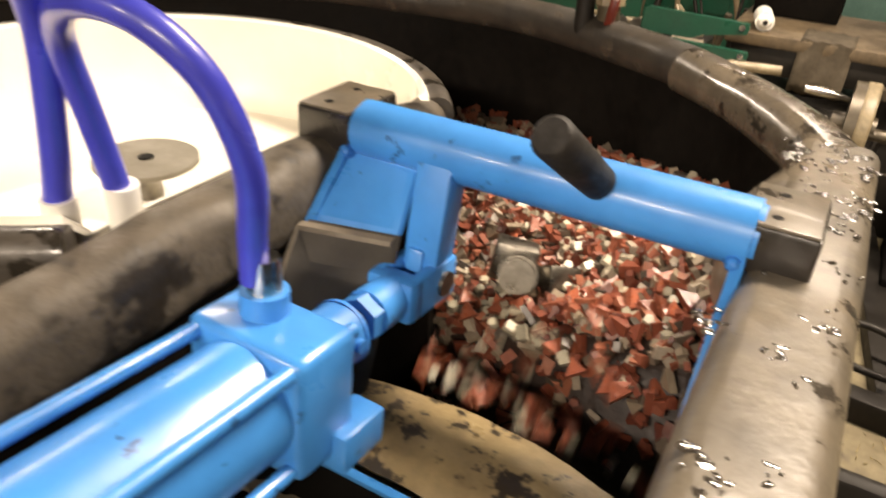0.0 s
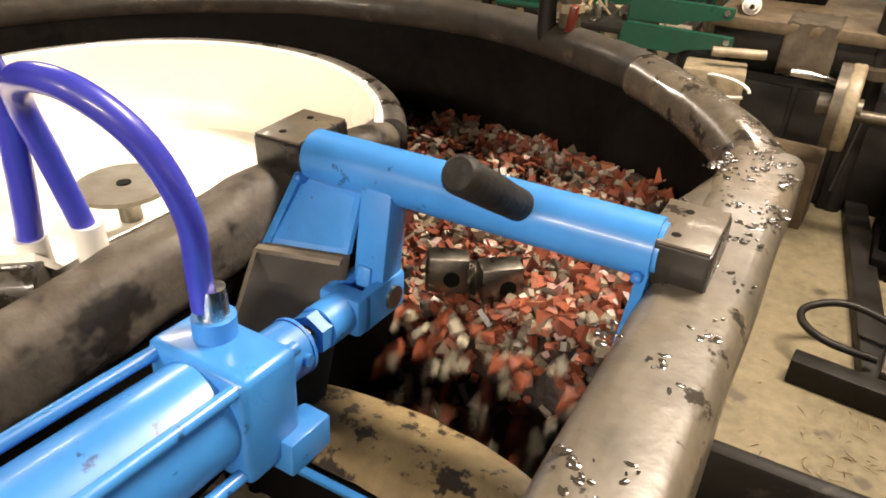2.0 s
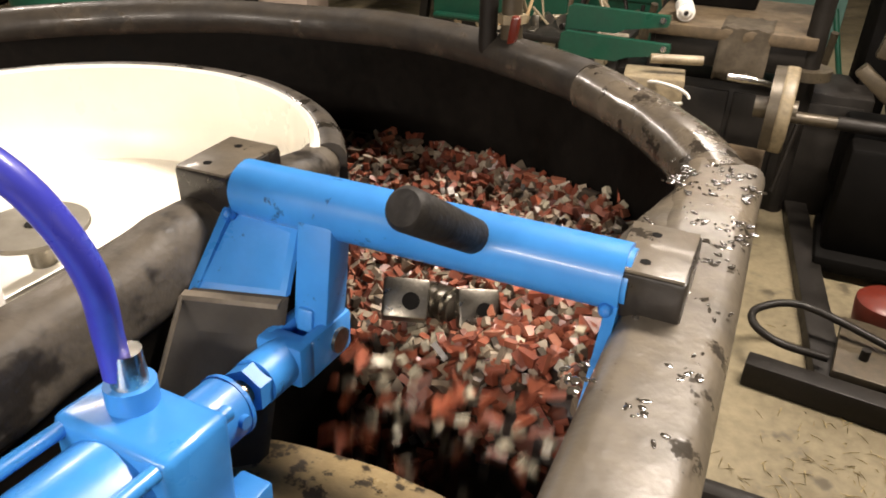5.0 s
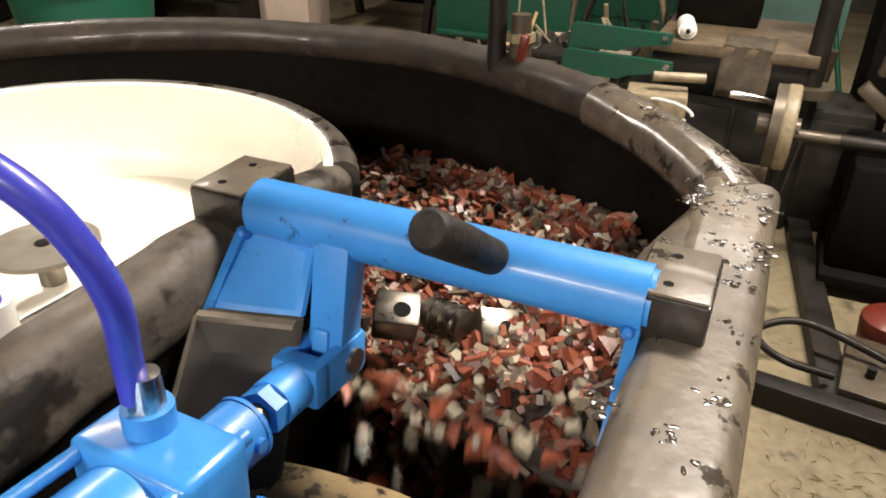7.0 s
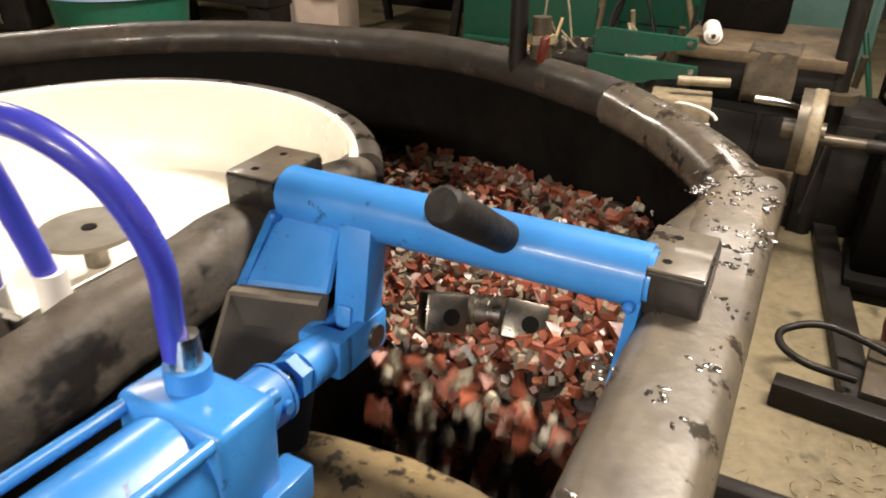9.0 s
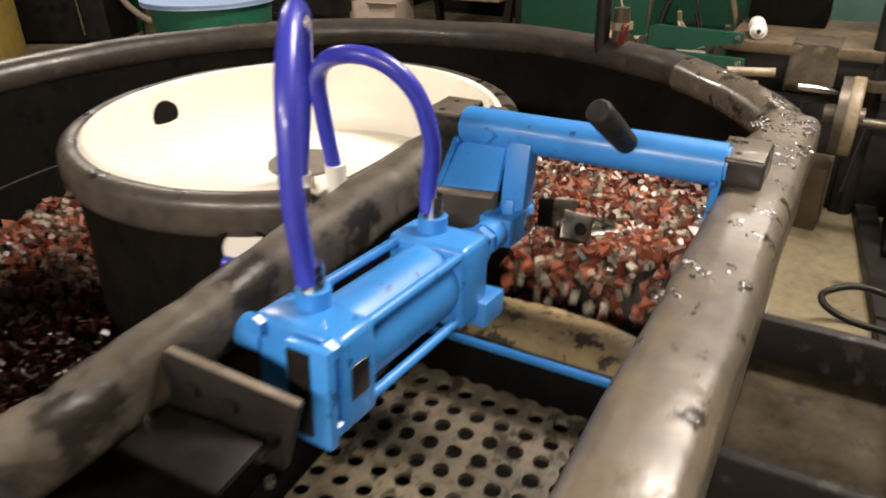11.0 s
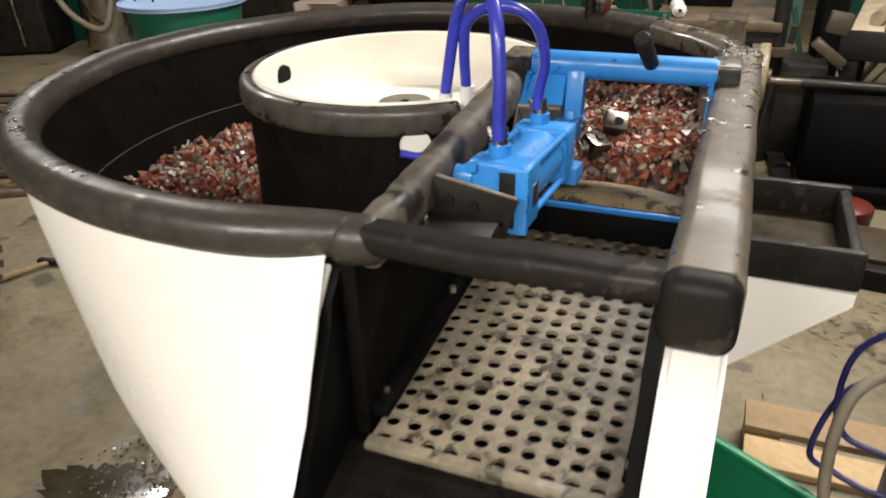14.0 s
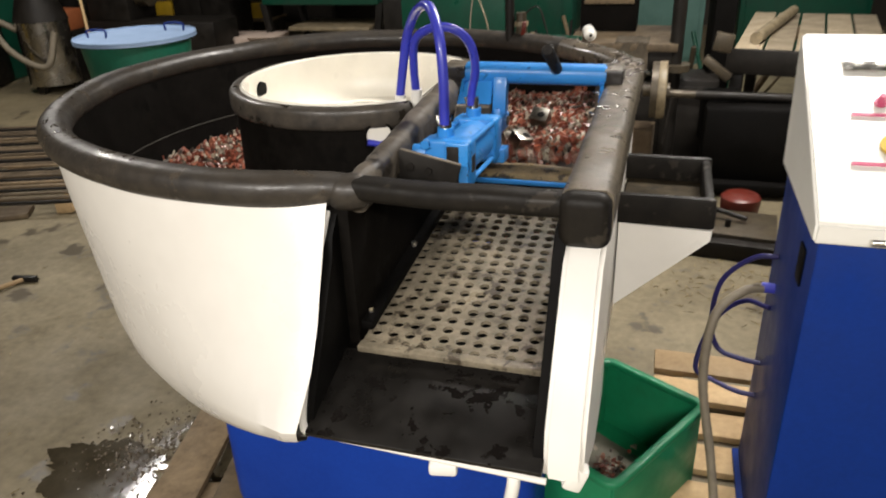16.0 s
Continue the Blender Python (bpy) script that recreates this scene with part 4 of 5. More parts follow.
piece_b = build_workpiece("steel_block", "wet machined steel block turning among chips", "block")
piece_c = build_workpiece("steel_roller", "wet ribbed steel roller rolling among chips", "roller")
# ---- things round the machine ----


def build_crate():
    cr = thing("plastic_crate", "green plastic crate with a little chip waste on its floor", "crate", (0.272, -0.312, 0), rz=60)
    L, W, H, t = 0.40, 0.295, 0.36, 0.006
    for c, s in (((0, W / 2, H / 2), (L, t, H)), ((0, -W / 2, H / 2), (L, t, H)), ((L / 2, 0, H / 2), (t, W - t, H)), ((-L / 2, 0, H / 2), (t, W - t, H))):
        part("crate_wall", box(bmesh.new(), c, s, bevel=0.002), M_GREEN, cr)
    part("crate_floor", box(bmesh.new(), (0, 0, 0.15), (L - t, W - t, 0.006), bevel=0.001), M_GREEN, cr)
    sec = round_section(0.024, 0.02, 0.006, 3)
    path = []
    for cx, cy, a0 in ((L / 2 - 0.02, W / 2 - 0.02, 0), (-L / 2 + 0.02, W / 2 - 0.02, 90), (-L / 2 + 0.02, -W / 2 + 0.02, 180), (L / 2 - 0.02, -W / 2 + 0.02, 270)):
        for i in range(6):
            a = radians(a0 + 90 * i / 5)
            path.append((cx + 0.026 * math.cos(a), cy + 0.026 * math.sin(a), H))
    part("crate_rim", sweep(bmesh.new(), path, sec, loop=True), M_GREEN, cr)
    rng = random.Random(8)
    waste = thing("chip_waste", "small heap of wet sludge and chips in the green crate", "waste", (0.272, -0.312, 0), rz=60)
    bm = bmesh.new()
    bmesh.ops.create_grid(bm, x_segments=16, y_segments=12, size=0.5, matrix=Matrix.Translation((-0.02, 0.0, 0.168)) @ Matrix.Diagonal((0.3, 0.24, 1, 1)))
    for v in bm.verts:
        v.co.z += 0.012 * noise.noise(v.co * 20) - 0.012 * (abs(v.co.x) / 0.15) ** 2
    part("sludge", bm, M_DISC, waste)
    bm = bmesh.new()
    for k in range(160):
        ol, th, g = chip_outline(rng)
        prism(bm, [(x * 0.7, y * 0.7) for x, y in ol], th * 0.6, Matrix.Translation((rng.gauss(-0.03, 0.06), rng.gauss(0.0, 0.045), 0.176 + rng.uniform(0, 0.006))) @ rand_turn(rng))
    part("heap", bm, M_MEDIA, waste, kind="stuff", smooth=0)


build_crate()


def build_pallet(at, rz, L, W, n, label, m=M_WOOD):
    pl = thing("pallet", label, "pallet", at, "wooden pallets", rz=rz)
    rng = random.Random(int(abs(at[0] * 100)) + n)
    for k in range(3):
        part("runner", box(bmesh.new(), (0, -W / 2 + 0.05 + k * (W - 0.1) / 2, 0.055), (L, 0.09, 0.09), bevel=0.004), m, pl)
    pitch = L / n
    for k in range(n):
        w = pitch * rng.uniform(0.62, 0.78)
        part("board", uneven(box(bmesh.new(), (-L / 2 + pitch * (k + 0.5), rng.uniform(-.006, .006), 0.113), (w, W, 0.022), (0, 0, rng.uniform(-.6, .6)), 0.003), 0.002, 11, k), m, pl)
    return pl


build_pallet((0.86, -0.05, 0), 90, 0.95, 0.95, 6, "pale wooden pallet under the control cabinet")
build_pallet((-0.52, -0.06, 0), 12, 1.12, 1.02, 6, "oily wooden pallet under the bowl base", M_WOOD_OLD)


def build_cabinet():
    cb = thing("control_cabinet", "blue control cabinet with a white sloping operator panel", "cabinet")
    x0, x1, y0, y1 = 0.625, 1.28, -0.53, -0.10
    part("body", box(bmesh.new(), ((x0 + x1) / 2, (y0 + y1) / 2, 0.565), (x1 - x0, y1 - y0, 0.860), bevel=0.006), M_CABBLUE, cb)
    ol = [(y0 - 0.012, 0.995), (y0 - 0.012, 1.035), (-0.06, 1.285), (-0.04, 1.285), (y1 + 0.012, 0.995)]
    bm = prism(bmesh.new(), ol, x1 - x0 + 0.024, Matrix.Translation(((x0 + x1) / 2, 0, 0)) @ Matrix(((0, 0, 1, 0), (1, 0, 0, 0), (0, 1, 0, 0), (0, 0, 0, 1))))
    bmesh.ops.bevel(bm, geom=list(bm.edges), offset=0.005, segments=2, affect="EDGES")
    con = part("console", bm, M_CABWHITE, cb, "white sloping operator panel")
    slope = math.degrees(math.atan2(0.25, 0.47))

    def on(u, v):
        k = v / 0.54
        return (x0 + u, y0 - 0.012 + k * 0.482, 1.037 + k * 0.25)
    n = Vector((0, -0.25, 0.482)).normalized()
    for u, v, mm, r in ((0.135, 0.20, M_YELLOW, 0.028), (0.12, 0.32, M_PINK, 0.012), (0.22, 0.32, M_GREEN, 0.012)):
        p = Vector(on(u, v))
        b = part("push_button", cyl(bmesh.new(), p, p + n * 0.006, r, seg=28), mm, cb)
        part("button_cap", cyl(bmesh.new(), p + n * 0.006, p + n * 0.022, r * 0.6, r * 0.5, seg=24), M_RED if mm is M_YELLOW else mm, b)
    for u, v, w in ((0.10, 0.285, 0.07), (0.10, 0.15, 0.09), (0.22, 0.285, 0.06)):
        p = Vector(on(u, v)) + n * 0.002
        part("marking_bar", box(bmesh.new(), p, (w, 0.008, 0.002), (slope, 0, 0)), M_PINK, cb, "unreadable pink marking")
    p = Vector(on(0.15, 0.44)) + n * 0.003
    part("label_frame", box(bmesh.new(), p, (0.18, 0.05, 0.004), (slope, 0, 0), 0.001), M_FITTING, cb)
    part("latch", cyl(bmesh.new(), (x0 + 0.08, y0 - 0.02, 1.01), (x0 + 0.12, y0 - 0.02, 1.01), 0.006, seg=12), M_FITTING, cb)
    part("vent", box(bmesh.new(), (x0 - 0.002, y0 + 0.10, 0.90), (0.006, 0.05, 0.08), bevel=0.002), M_RUBBER_DK, cb)
    part("cable_gland", cyl(bmesh.new(), (x0 - 0.03, -0.2, 0.72), (x0 + 0.01, -0.2, 0.72), 0.013, seg=16), M_HOSE, cb)
    part("plinth", box(bmesh.new(), ((x0 + x1) / 2 + 0.0, (y0 + y1) / 2, 0.131), (x1 - x0 + 0.03, y1 - y0 + 0.03, 0.012), bevel=0.002), M_CABBLUE, cb)
    cd = thing("conduit", "grey corrugated cable conduit hanging from the cabinet", "conduit")
    pts = smooth_path([(x0 - 0.02, -0.2, 0.72), (x0 - 0.07, -0.22, 0.715), (x0 - 0.13, -0.26, 0.66), (x0 - 0.14, -0.30, 0.5), (x0 - 0.10, -0.36, 0.3), (x0 - 0.08, -0.42, 0.14), (x0 - 0.12, -0.6, 0.012), (x0 - 0.35, -0.95, 0.012)], 120)
    part("hose", tube(bmesh.new(), pts, 0.011, 12, [1 + 0.06 * (i % 2) for i in range(121)]), M_GREYHOSE, cd)
    for z0, k in ((0.80, 0.0), (0.66, 0.04)):
        h = thing("thin_air_hose", "thin dark blue air hose looping out of the cabinet", "hose", group="thin air hoses")
        pts = smooth_path([(x0, -0.19, z0), (x0 - 0.055, -0.17 + k, z0 - 0.02), (x0 - 0.115, -0.15 + k, z0 - 0.1), (x0 - 0.125 - 0.6 * k, -0.15, z0 - 0.22), (x0 - 0.1, -0.16, z0 - 0.29 + k), (x0 - 0.045, -0.18, z0 - 0.30 + k), (x0, -0.19, z0 - 0.30 + k)], 40)
        part("hose", tube(bmesh.new(), pts, 0.0065, 10), M_DARKHOSE, h)


build_cabinet()

# floor dressing
def build_floor_items():
    pd = thing("puddle", "dark wet puddle on the concrete beside the machine", "puddle", kind="structure")
    films = [(-1.27, -0.5, 0.22, 0.14, 1), (-1.02, 0.08, 0.07, 0.035, 4), (-0.98, 0.2, 0.04, 0.03, 7), (-1.33, 0.06, 0.03, 0.025, 12)]
    for cx, cy, rx, ry, sd in films:
        bm = bmesh.new()
        vs = []
        for i in range(180):
            a = 2 * math.pi * i / 180
            k = 1.0
            for amp, fr in ((0.45, 1.13), (0.26, 2.71), (0.16, 6.3), (0.07, 14.9)):
                k += amp * noise.noise(Vector((math.cos(a) * fr + 3.37, math.sin(a) * fr + 1.61, sd * 0.37 + fr)))
            vs.append(bm.verts.new((cx + rx * k * math.cos(a), cy + ry * k * math.sin(a), 0.0065 + 0.0004 * (sd % 50))))
        bm.faces.new(vs)
        part("water_film", bm, M_WET, pd, smooth=0)
    gr = thing("floor_grit", "wet spilled grit and chips lying in the puddle", "grit", kind="stuff")
    rng = random.Random(77)
    verts, faces = [], []
    for k in range(900):
        x, y = rng.gauss(-1.12, 0.13), rng.gauss(-0.4, 0.10)
        if rng.random() < 0.2:
            x, y = rng.gauss(-1.02, 0.08), rng.gauss(-0.1, 0.13)
        if math.hypot(x - CX, y - CY) < 0.56:
            continue
        s, a, b = rng.uniform(0.003, 0.009), rng.uniform(0, 6.28), len(verts)
        verts.extend([(x + s * math.cos(a + 2.09 * q) * rng.uniform(0.6, 1), y + s * math.sin(a + 2.09 * q), 0.0068) for q in range(3)] + [(x + rng.uniform(-.002, .002), y, 0.0075 + s * rng.uniform(0.4, 0.9))])
        faces.extend([(b, b + 1, b + 3), (b + 1, b + 2, b + 3), (b + 2, b, b + 3), (b + 2, b + 1, b)])
    me = bpy.data.meshes.new("grit")
    me.from_pydata(verts, [], faces)
    me.materials.append(M_GRIT)
    ob = new("grit", me)
    ob.parent = gr
    tagged(ob, "", "", "", "stuff")
    lt = thing("floor_litter", "thin shavings and straw scattered on the concrete", "litter", kind="stuff")
    verts, faces = [], []
    for k in range(420):
        x, y = (rng.gauss(0.75, 0.22), rng.gauss(1.2, 0.18)) if k % 3 else (rng.uniform(-2.6, 1.2), rng.uniform(-1.2, 1.9))
        if math.hypot(x - CX, y - CY) < 0.75 or abs(x + 0.27) < 0.6 and abs(y + 0.1) < 0.7:
            continue
        s, a, w, b = rng.uniform(0.006, 0.028), rng.uniform(0, 6.28), rng.uniform(0.0008, 0.002), len(verts)
        c, d = math.cos(a), math.sin(a)
        verts.extend([(x - s * c - w * d, y - s * d + w * c, 0.007), (x - s * c + w * d, y - s * d - w * c, 0.007), (x + s * c, y + s * d, 0.008), (x, y, 0.0105)])
        faces.extend([(0 + b, 1 + b, 3 + b), (1 + b, 2 + b, 3 + b), (2 + b, b, 3 + b), (b, 2 + b, 1 + b)])
    me = bpy.data.meshes.new("shaving")
    me.from_pydata(verts, [], faces)
    me.materials.append(M_STRAW)
    ob = new("shaving", me)
    ob.parent = lt
    tagged(ob, "", "", "", "stuff")
    hm = thing("hammer", "steel hammer with a pale wooden handle lying on the floor", "hammer", (-2.53, 0.50, 0), rz=0)
    part("hammer_head", box(bmesh.new(), (0, 0, 0.018), (0.12, 0.03, 0.03), (0, 0, 12), 0.006), M_DARKSTEEL, hm)
    part("handle", tube(bmesh.new(), [(0.0, 0.0, 0.018), (-0.05, -0.10, 0.017), (-0.13, -0.30, 0.015)], 0.014, 12, [0.8, 0.9, 1.1]), M_WOOD, hm)
    # rack of rods on boards
    rk = thing("rod_stack", "rusty steel rods stacked on wooden bearers", "rod stack", (-3.78, 1.88, 0), rz=19)
    for k in range(3):
        part("bearer", box(bmesh.new(), (0.55 - 0.6 * k, 0.04, 0.04), (0.09, 1.76, 0.07), bevel=0.004), M_WOOD, rk)
    rng = random.Random(3)
    for k in range(26):
        y = -0.85 + k * 0.068 + rng.uniform(-.012, .012)
        part("rod", cyl(bmesh.new(), (-1.1, y, 0.088), (0.85 - 0.4 * y + rng.uniform(-.1, .05), y + rng.uniform(-.02, .02), 0.088), rng.uniform(0.009, 0.014), seg=10), M_WOOD_OLD if k % 3 else M_DARKSTEEL, rk)
    bd = thing("plank", "grey worn plank lying on the floor", "plank", (-3.58, 1.0, 0), rz=30)
    part("plank_body", uneven(box(bmesh.new(), (0, 0, 0.02), (0.9, 0.16, 0.03), bevel=0.004), 0.003, 6), M_WOOD_OLD, bd)
    wh = thing("wheel", "dusty wheel with a knobbly tyre and pale rim", "wheel", (-2.43, -0.03, 0.29), rz=108)
    bm = bmesh.new()
    tp = [(0.29 + 0.0, 0), (0.28, 0.055), (0.24, 0.07), (0.19, 0.06), (0.18, 0.0), (0.19, -0.06), (0.24, -0.07), (0.28, -0.055)]
    rings = [[Vector((r * math.cos(a), w, r * math.sin(a))) for r, w in tp] for a in (2 * math.pi * i / 48 for i in range(48))]
    part("tyre", loft(bm, rings, True, False, True), M_TYRE, wh)
    bm = bmesh.new()
    for i in range(30):
        a = 2 * math.pi * i / 30
        for w in (-0.04, 0.04):
            box(bm, (0.288 * math.cos(a + w), w, 0.288 * math.sin(a + w)), (0.014, 0.05, 0.03), (0, -math.degrees(a + w), 0))
    part("tread", bm, M_TYRE, wh, kind="stuff")
    bm = bmesh.new()
    rp = [(0.185, -0.055), (0.15, -0.05), (0.10, -0.02), (0.03, -0.025), (0.001, -0.025)]
    part("rim", loft(bm, [[Vector((r * math.cos(a), w, r * math.sin(a))) for r, w in rp] for a in (2 * math.pi * i / 40 for i in range(40))], False, False, True), M_CREAM, wh)
    for i in range(5):
        a = 2 * math.pi * i / 5
        part("wheel_nut", cyl(bmesh.new(), (0.07 * math.cos(a), -0.04, 0.07 * math.sin(a)), (0.07 * math.cos(a), -0.02, 0.07 * math.sin(a)), 0.011, seg=6), M_DARKSTEEL, wh)


build_floor_items()


def build_far_left():
    tb = thing("round_tub", "green round steel tub with a pale blue lid and handles", "tub", (-3.02, 2.24, 0.10))
    part("tub_body", cyl(bmesh.new(), (0, 0, -0.095), (0, 0, 0.745), 0.25, 0.345, seg=56), M_GREENTUB, tb)
    part("lid", cyl(bmesh.new(), (0, 0, 0.745), (0, 0, 0.765), 0.385, 0.38, seg=56), M_LIDBLUE, tb, "pale blue round lid")
    part("lid_rim", sweep(bmesh.new(), [(0.378 * math.cos(a), 0.378 * math.sin(a), 0.765) for a in (2 * math.pi * i / 56 for i in range(56))], round_section(0.014, 0.016, 0.005, 2), loop=True), M_LIDBLUE, tb)
    for x, y in ((-0.2, -0.12), (0.16, 0.2)):
        part("lid_handle", tube(bmesh.new(), smooth_path([(x - .07, y, 0.765), (x - .065, y, 0.81), (x + .065, y, 0.81), (x + .07, y, 0.765)], 14), 0.007, 8), M_CABBLUE, tb)
    part("sticker", box(bmesh.new(), (0.12, -0.315, 0.58), (0.075, 0.006, 0.06), (-6, 0, 20)), M_CABWHITE, tb, "blank white sticker")
    vc = thing("shop_vacuum", "dull chrome shop vacuum with a grey hose", "vacuum cleaner", (-5.55, 4.05, 0))
    part("drum", cyl(bmesh.new(), (0, 0, 0.08), (0, 0, 0.68), 0.24, seg=36), M_CHROME, vc)
    part("motor_head", cyl(bmesh.new(), (0, 0, 0.68), (0, 0, 0.9), 0.25, 0.18, seg=36), M_DARKSTEEL, vc)
    for a in (0.5, 2.6, 4.7):
        part("castor", cyl(bmesh.new(), (0.2 * math.cos(a), 0.2 * math.sin(a) - 0.02, 0.05), (0.2 * math.cos(a), 0.2 * math.sin(a) + 0.02, 0.05), 0.05, seg=16), M_DARKSTEEL, vc)
    part("vacuum_hose", tube(bmesh.new(), smooth_path([(-0.15, -0.15, 0.6), (-0.3, -0.3, 0.72), (-0.1, -0.36, 0.45), (0.25, -0.33, 0.3), (0.32, -0.2, 0.6)], 40), 0.03, 10), M_GREYHOSE, vc)
    mc = thing("steel_hopper", "dark green steel hopper on splayed dark legs", "hopper", (-3.1, 5.6, 0))
    part("hopper_body", box(bmesh.new(), (0, 0, 1.05), (1.3, 0.9, 0.75), bevel=0.02), M_GREENSTEEL, mc)
    for x, y in ((-0.6, -0.4), (0.6, -0.4), (-0.6, 0.4), (0.6, 0.4)):
        part("leg", box(bmesh.new(), (x, y, 0.34), (0.07, 0.07, 0.72), (0, 8 if x > 0 else -8, 0), 0.005), M_DARKSTEEL, mc)
    part("tray", box(bmesh.new(), (0.1, -0.2, 0.45), (0.9, 0.6, 0.04), bevel=0.01), M_CREAM, mc)
    cb = thing("green_machine", "tall dark green workshop machine", "machine", (-1.0, 5.6, 0))
    part("machine_body", box(bmesh.new(), (0, 0, 0.75), (0.9, 0.7, 1.5), bevel=0.03), M_GREENSTEEL, cb)
    part("machine_door", box(bmesh.new(), (0.1, -0.36, 0.8), (0.5, 0.02, 0.9), bevel=0.008), M_GREENSTEEL, cb)
    part("machine_label", box(bmesh.new(), (0.3, -0.374, 0.9), (0.12, 0.008, 0.08)), M_CABWHITE, cb)
    g2 = thing("green_machine", "low dark green machine bed", "machine", (-7.3, 4.6, 0))
    part("machine_body", box(bmesh.new(), (0, 0, 0.5), (1.8, 0.9, 1.0), bevel=0.03), M_GREENSTEEL, g2)
    part("machine_table", box(bmesh.new(), (0, -0.1, 1.03), (2.0, 1.0, 0.06), bevel=0.01), M_CREAM, g2)
    sh = thing("workshop_shelf", "cluttered dark steel shelf with boxes and offcuts", "shelf", (-5.6, 6.9, 0))
    for x in (-1.0, 0, 1.0):
        part("upright", box(bmesh.new(), (x, 0, 1.0), (0.05, 0.45, 2.0), bevel=0.004), M_DARKSTEEL, sh)
    for z in (0.3, 0.9, 1.5):
        part("shelf_board", box(bmesh.new(), (0, 0, z), (2.1, 0.5, 0.03), bevel=0.004), M_WOOD_OLD, sh)
    rng = random.Random(12)
    for k in range(26):
        s = (rng.uniform(.08, .26), rng.uniform(.1, .3), rng.uniform(.08, .3))
        z = rng.choice((0.315, 0.915))
        bx = thing("storage_box", "small mixed storage box on a shelf", "box", (-5.6 + rng.uniform(-.95, .95), 6.9 - 0.05, z))
        part("box_body", box(bmesh.new(), (0, 0, s[2] / 2), s, (0, 0, rng.uniform(-15, 15)), 0.006), rng.choice((M_CARTON, M_CREAM, M_GREENSTEEL, M_DARKSTEEL, M_CABWHITE, M_YELLOW)), bx)
    lm = thing("dark_machine", "dark oily machine with a round chuck in the shadows", "machine", (-4.7, 4.75, 0))
    part("machine_bed", box(bmesh.new(), (0, 0, 0.45), (1.5, 0.45, 0.3), bevel=0.02), M_DARKSTEEL, lm)
    part("machine_head", box(bmesh.new(), (-0.45, 0, 0.82), (0.5, 0.45, 0.46), bevel=0.03), M_DARKSTEEL, lm)
    part("chuck", cyl(bmesh.new(), (-0.2, 0, 0.85), (-0.08, 0, 0.85), 0.13, seg=28), M_OILIRON, lm)
    for x in (-0.6, 0.6):
        part("machine_foot", box(bmesh.new(), (x, 0, 0.15), (0.25, 0.4, 0.3), bevel=0.01), M_DARKSTEEL, lm)
    ca = thing("pale_carton", "pale pinkish cardboard carton on the floor", "carton", (-3.85, 5.05, 0), rz=6)
    part("carton_body", box(bmesh.new(), (0, 0, 0.2), (0.66, 0.4, 0.4), bevel=0.006), M_PALECARD, ca)
    part("carton_flap", box(bmesh.new(), (0.2, -0.22, 0.39), (0.3, 0.1, 0.006), (-20, 0, 0)), M_PALECARD, ca)
    br = thing("broom_pole", "pale wooden pole leaning by the vacuum cleaner", "pole", (-4.72, 3.72, 0))
    part("shaft", cyl(bmesh.new(), (0, 0, 0), (-0.12, 0.12, 1.25), 0.014, seg=12), M_WOOD, br)
    part("brush", box(bmesh.new(), (0, 0, 0.04), (0.28, 0.05, 0.08), (0, 0, 30), 0.01), M_DARKSTEEL, br)
    og = thing("orange_crate", "faded orange plastic crate on a dark stand", "crate", (-5.75, 4.5, 0))
    part("crate_body", box(bmesh.new(), (0, 0, 0.62), (0.36, 0.3, 0.2), bevel=0.01), M_RUST, og)
    part("stand", box(bmesh.new(), (0, 0, 0.26), (0.4, 0.34, 0.52), bevel=0.01), M_DARKSTEEL, og)
    for x, y, w, h in ((-6.6, 5.6, 0.7, 1.3), (-4.9, 6.0, 0.8, 1.5), (-3.6, 6.9, 1.0, 1.8), (-2.1, 5.2, 0.5, 0.8)):
        c = thing("dark_locker", "dark greasy steel locker in the shadows", "locker", (x, y, 0))
        part("locker_body", box(bmesh.new(), (0, 0, h / 2), (w, 0.4, h), bevel=0.012), M_DARKSTEEL, c)
        for q in (-0.25, 0.25):
            d = part("locker_door", box(bmesh.new(), (q * w, -0.21, h / 2), (w * 0.46, 0.02, h - 0.1), bevel=0.005), M_DARKSTEEL, c)
            part("door_knob", cyl(bmesh.new(), (q * w * 0.3, -0.22, h * 0.55), (q * w * 0.3, -0.25, h * 0.55), 0.014, seg=12), M_OILIRON, d)
    yl = thing("yellow_cupboard", "dirty yellow steel cupboard", "cupboard", (-6.45, 2.8, 0), rz=30)
    part("cupboard_body", box(bmesh.new(), (0, 0, 0.7), (0.46, 0.4, 1.4), bevel=0.012), M_OCHRE, yl)
    part("cupboard_door", box(bmesh.new(), (0, -0.205, 0.72), (0.4, 0.02, 1.2), bevel=0.005), M_OCHRE, yl)
    tk = thing("oil_tank", "low dark brown oil tank on the floor", "tank", (-6.75, 3.85, 0), rz=25)
    part("tank_body", box(bmesh.new(), (0, 0, 0.42), (1.1, 0.6, 0.8), bevel=0.04, seg=3), M_DARKSTEEL, tk)
    part("tank_lid", cyl(bmesh.new(), (0.2, 0, 0.82), (0.2, 0, 0.85), 0.14, seg=28), M_OILIRON, tk)
    part("pipe", tube(bmesh.new(), smooth_path([(0.3, -0.31, 0.1), (0.32, -0.36, 0.3), (0.3, -0.33, 0.7), (0.28, -0.2, 0.9)], 20), 0.014, 10), M_CHROME, tk)


build_far_left()


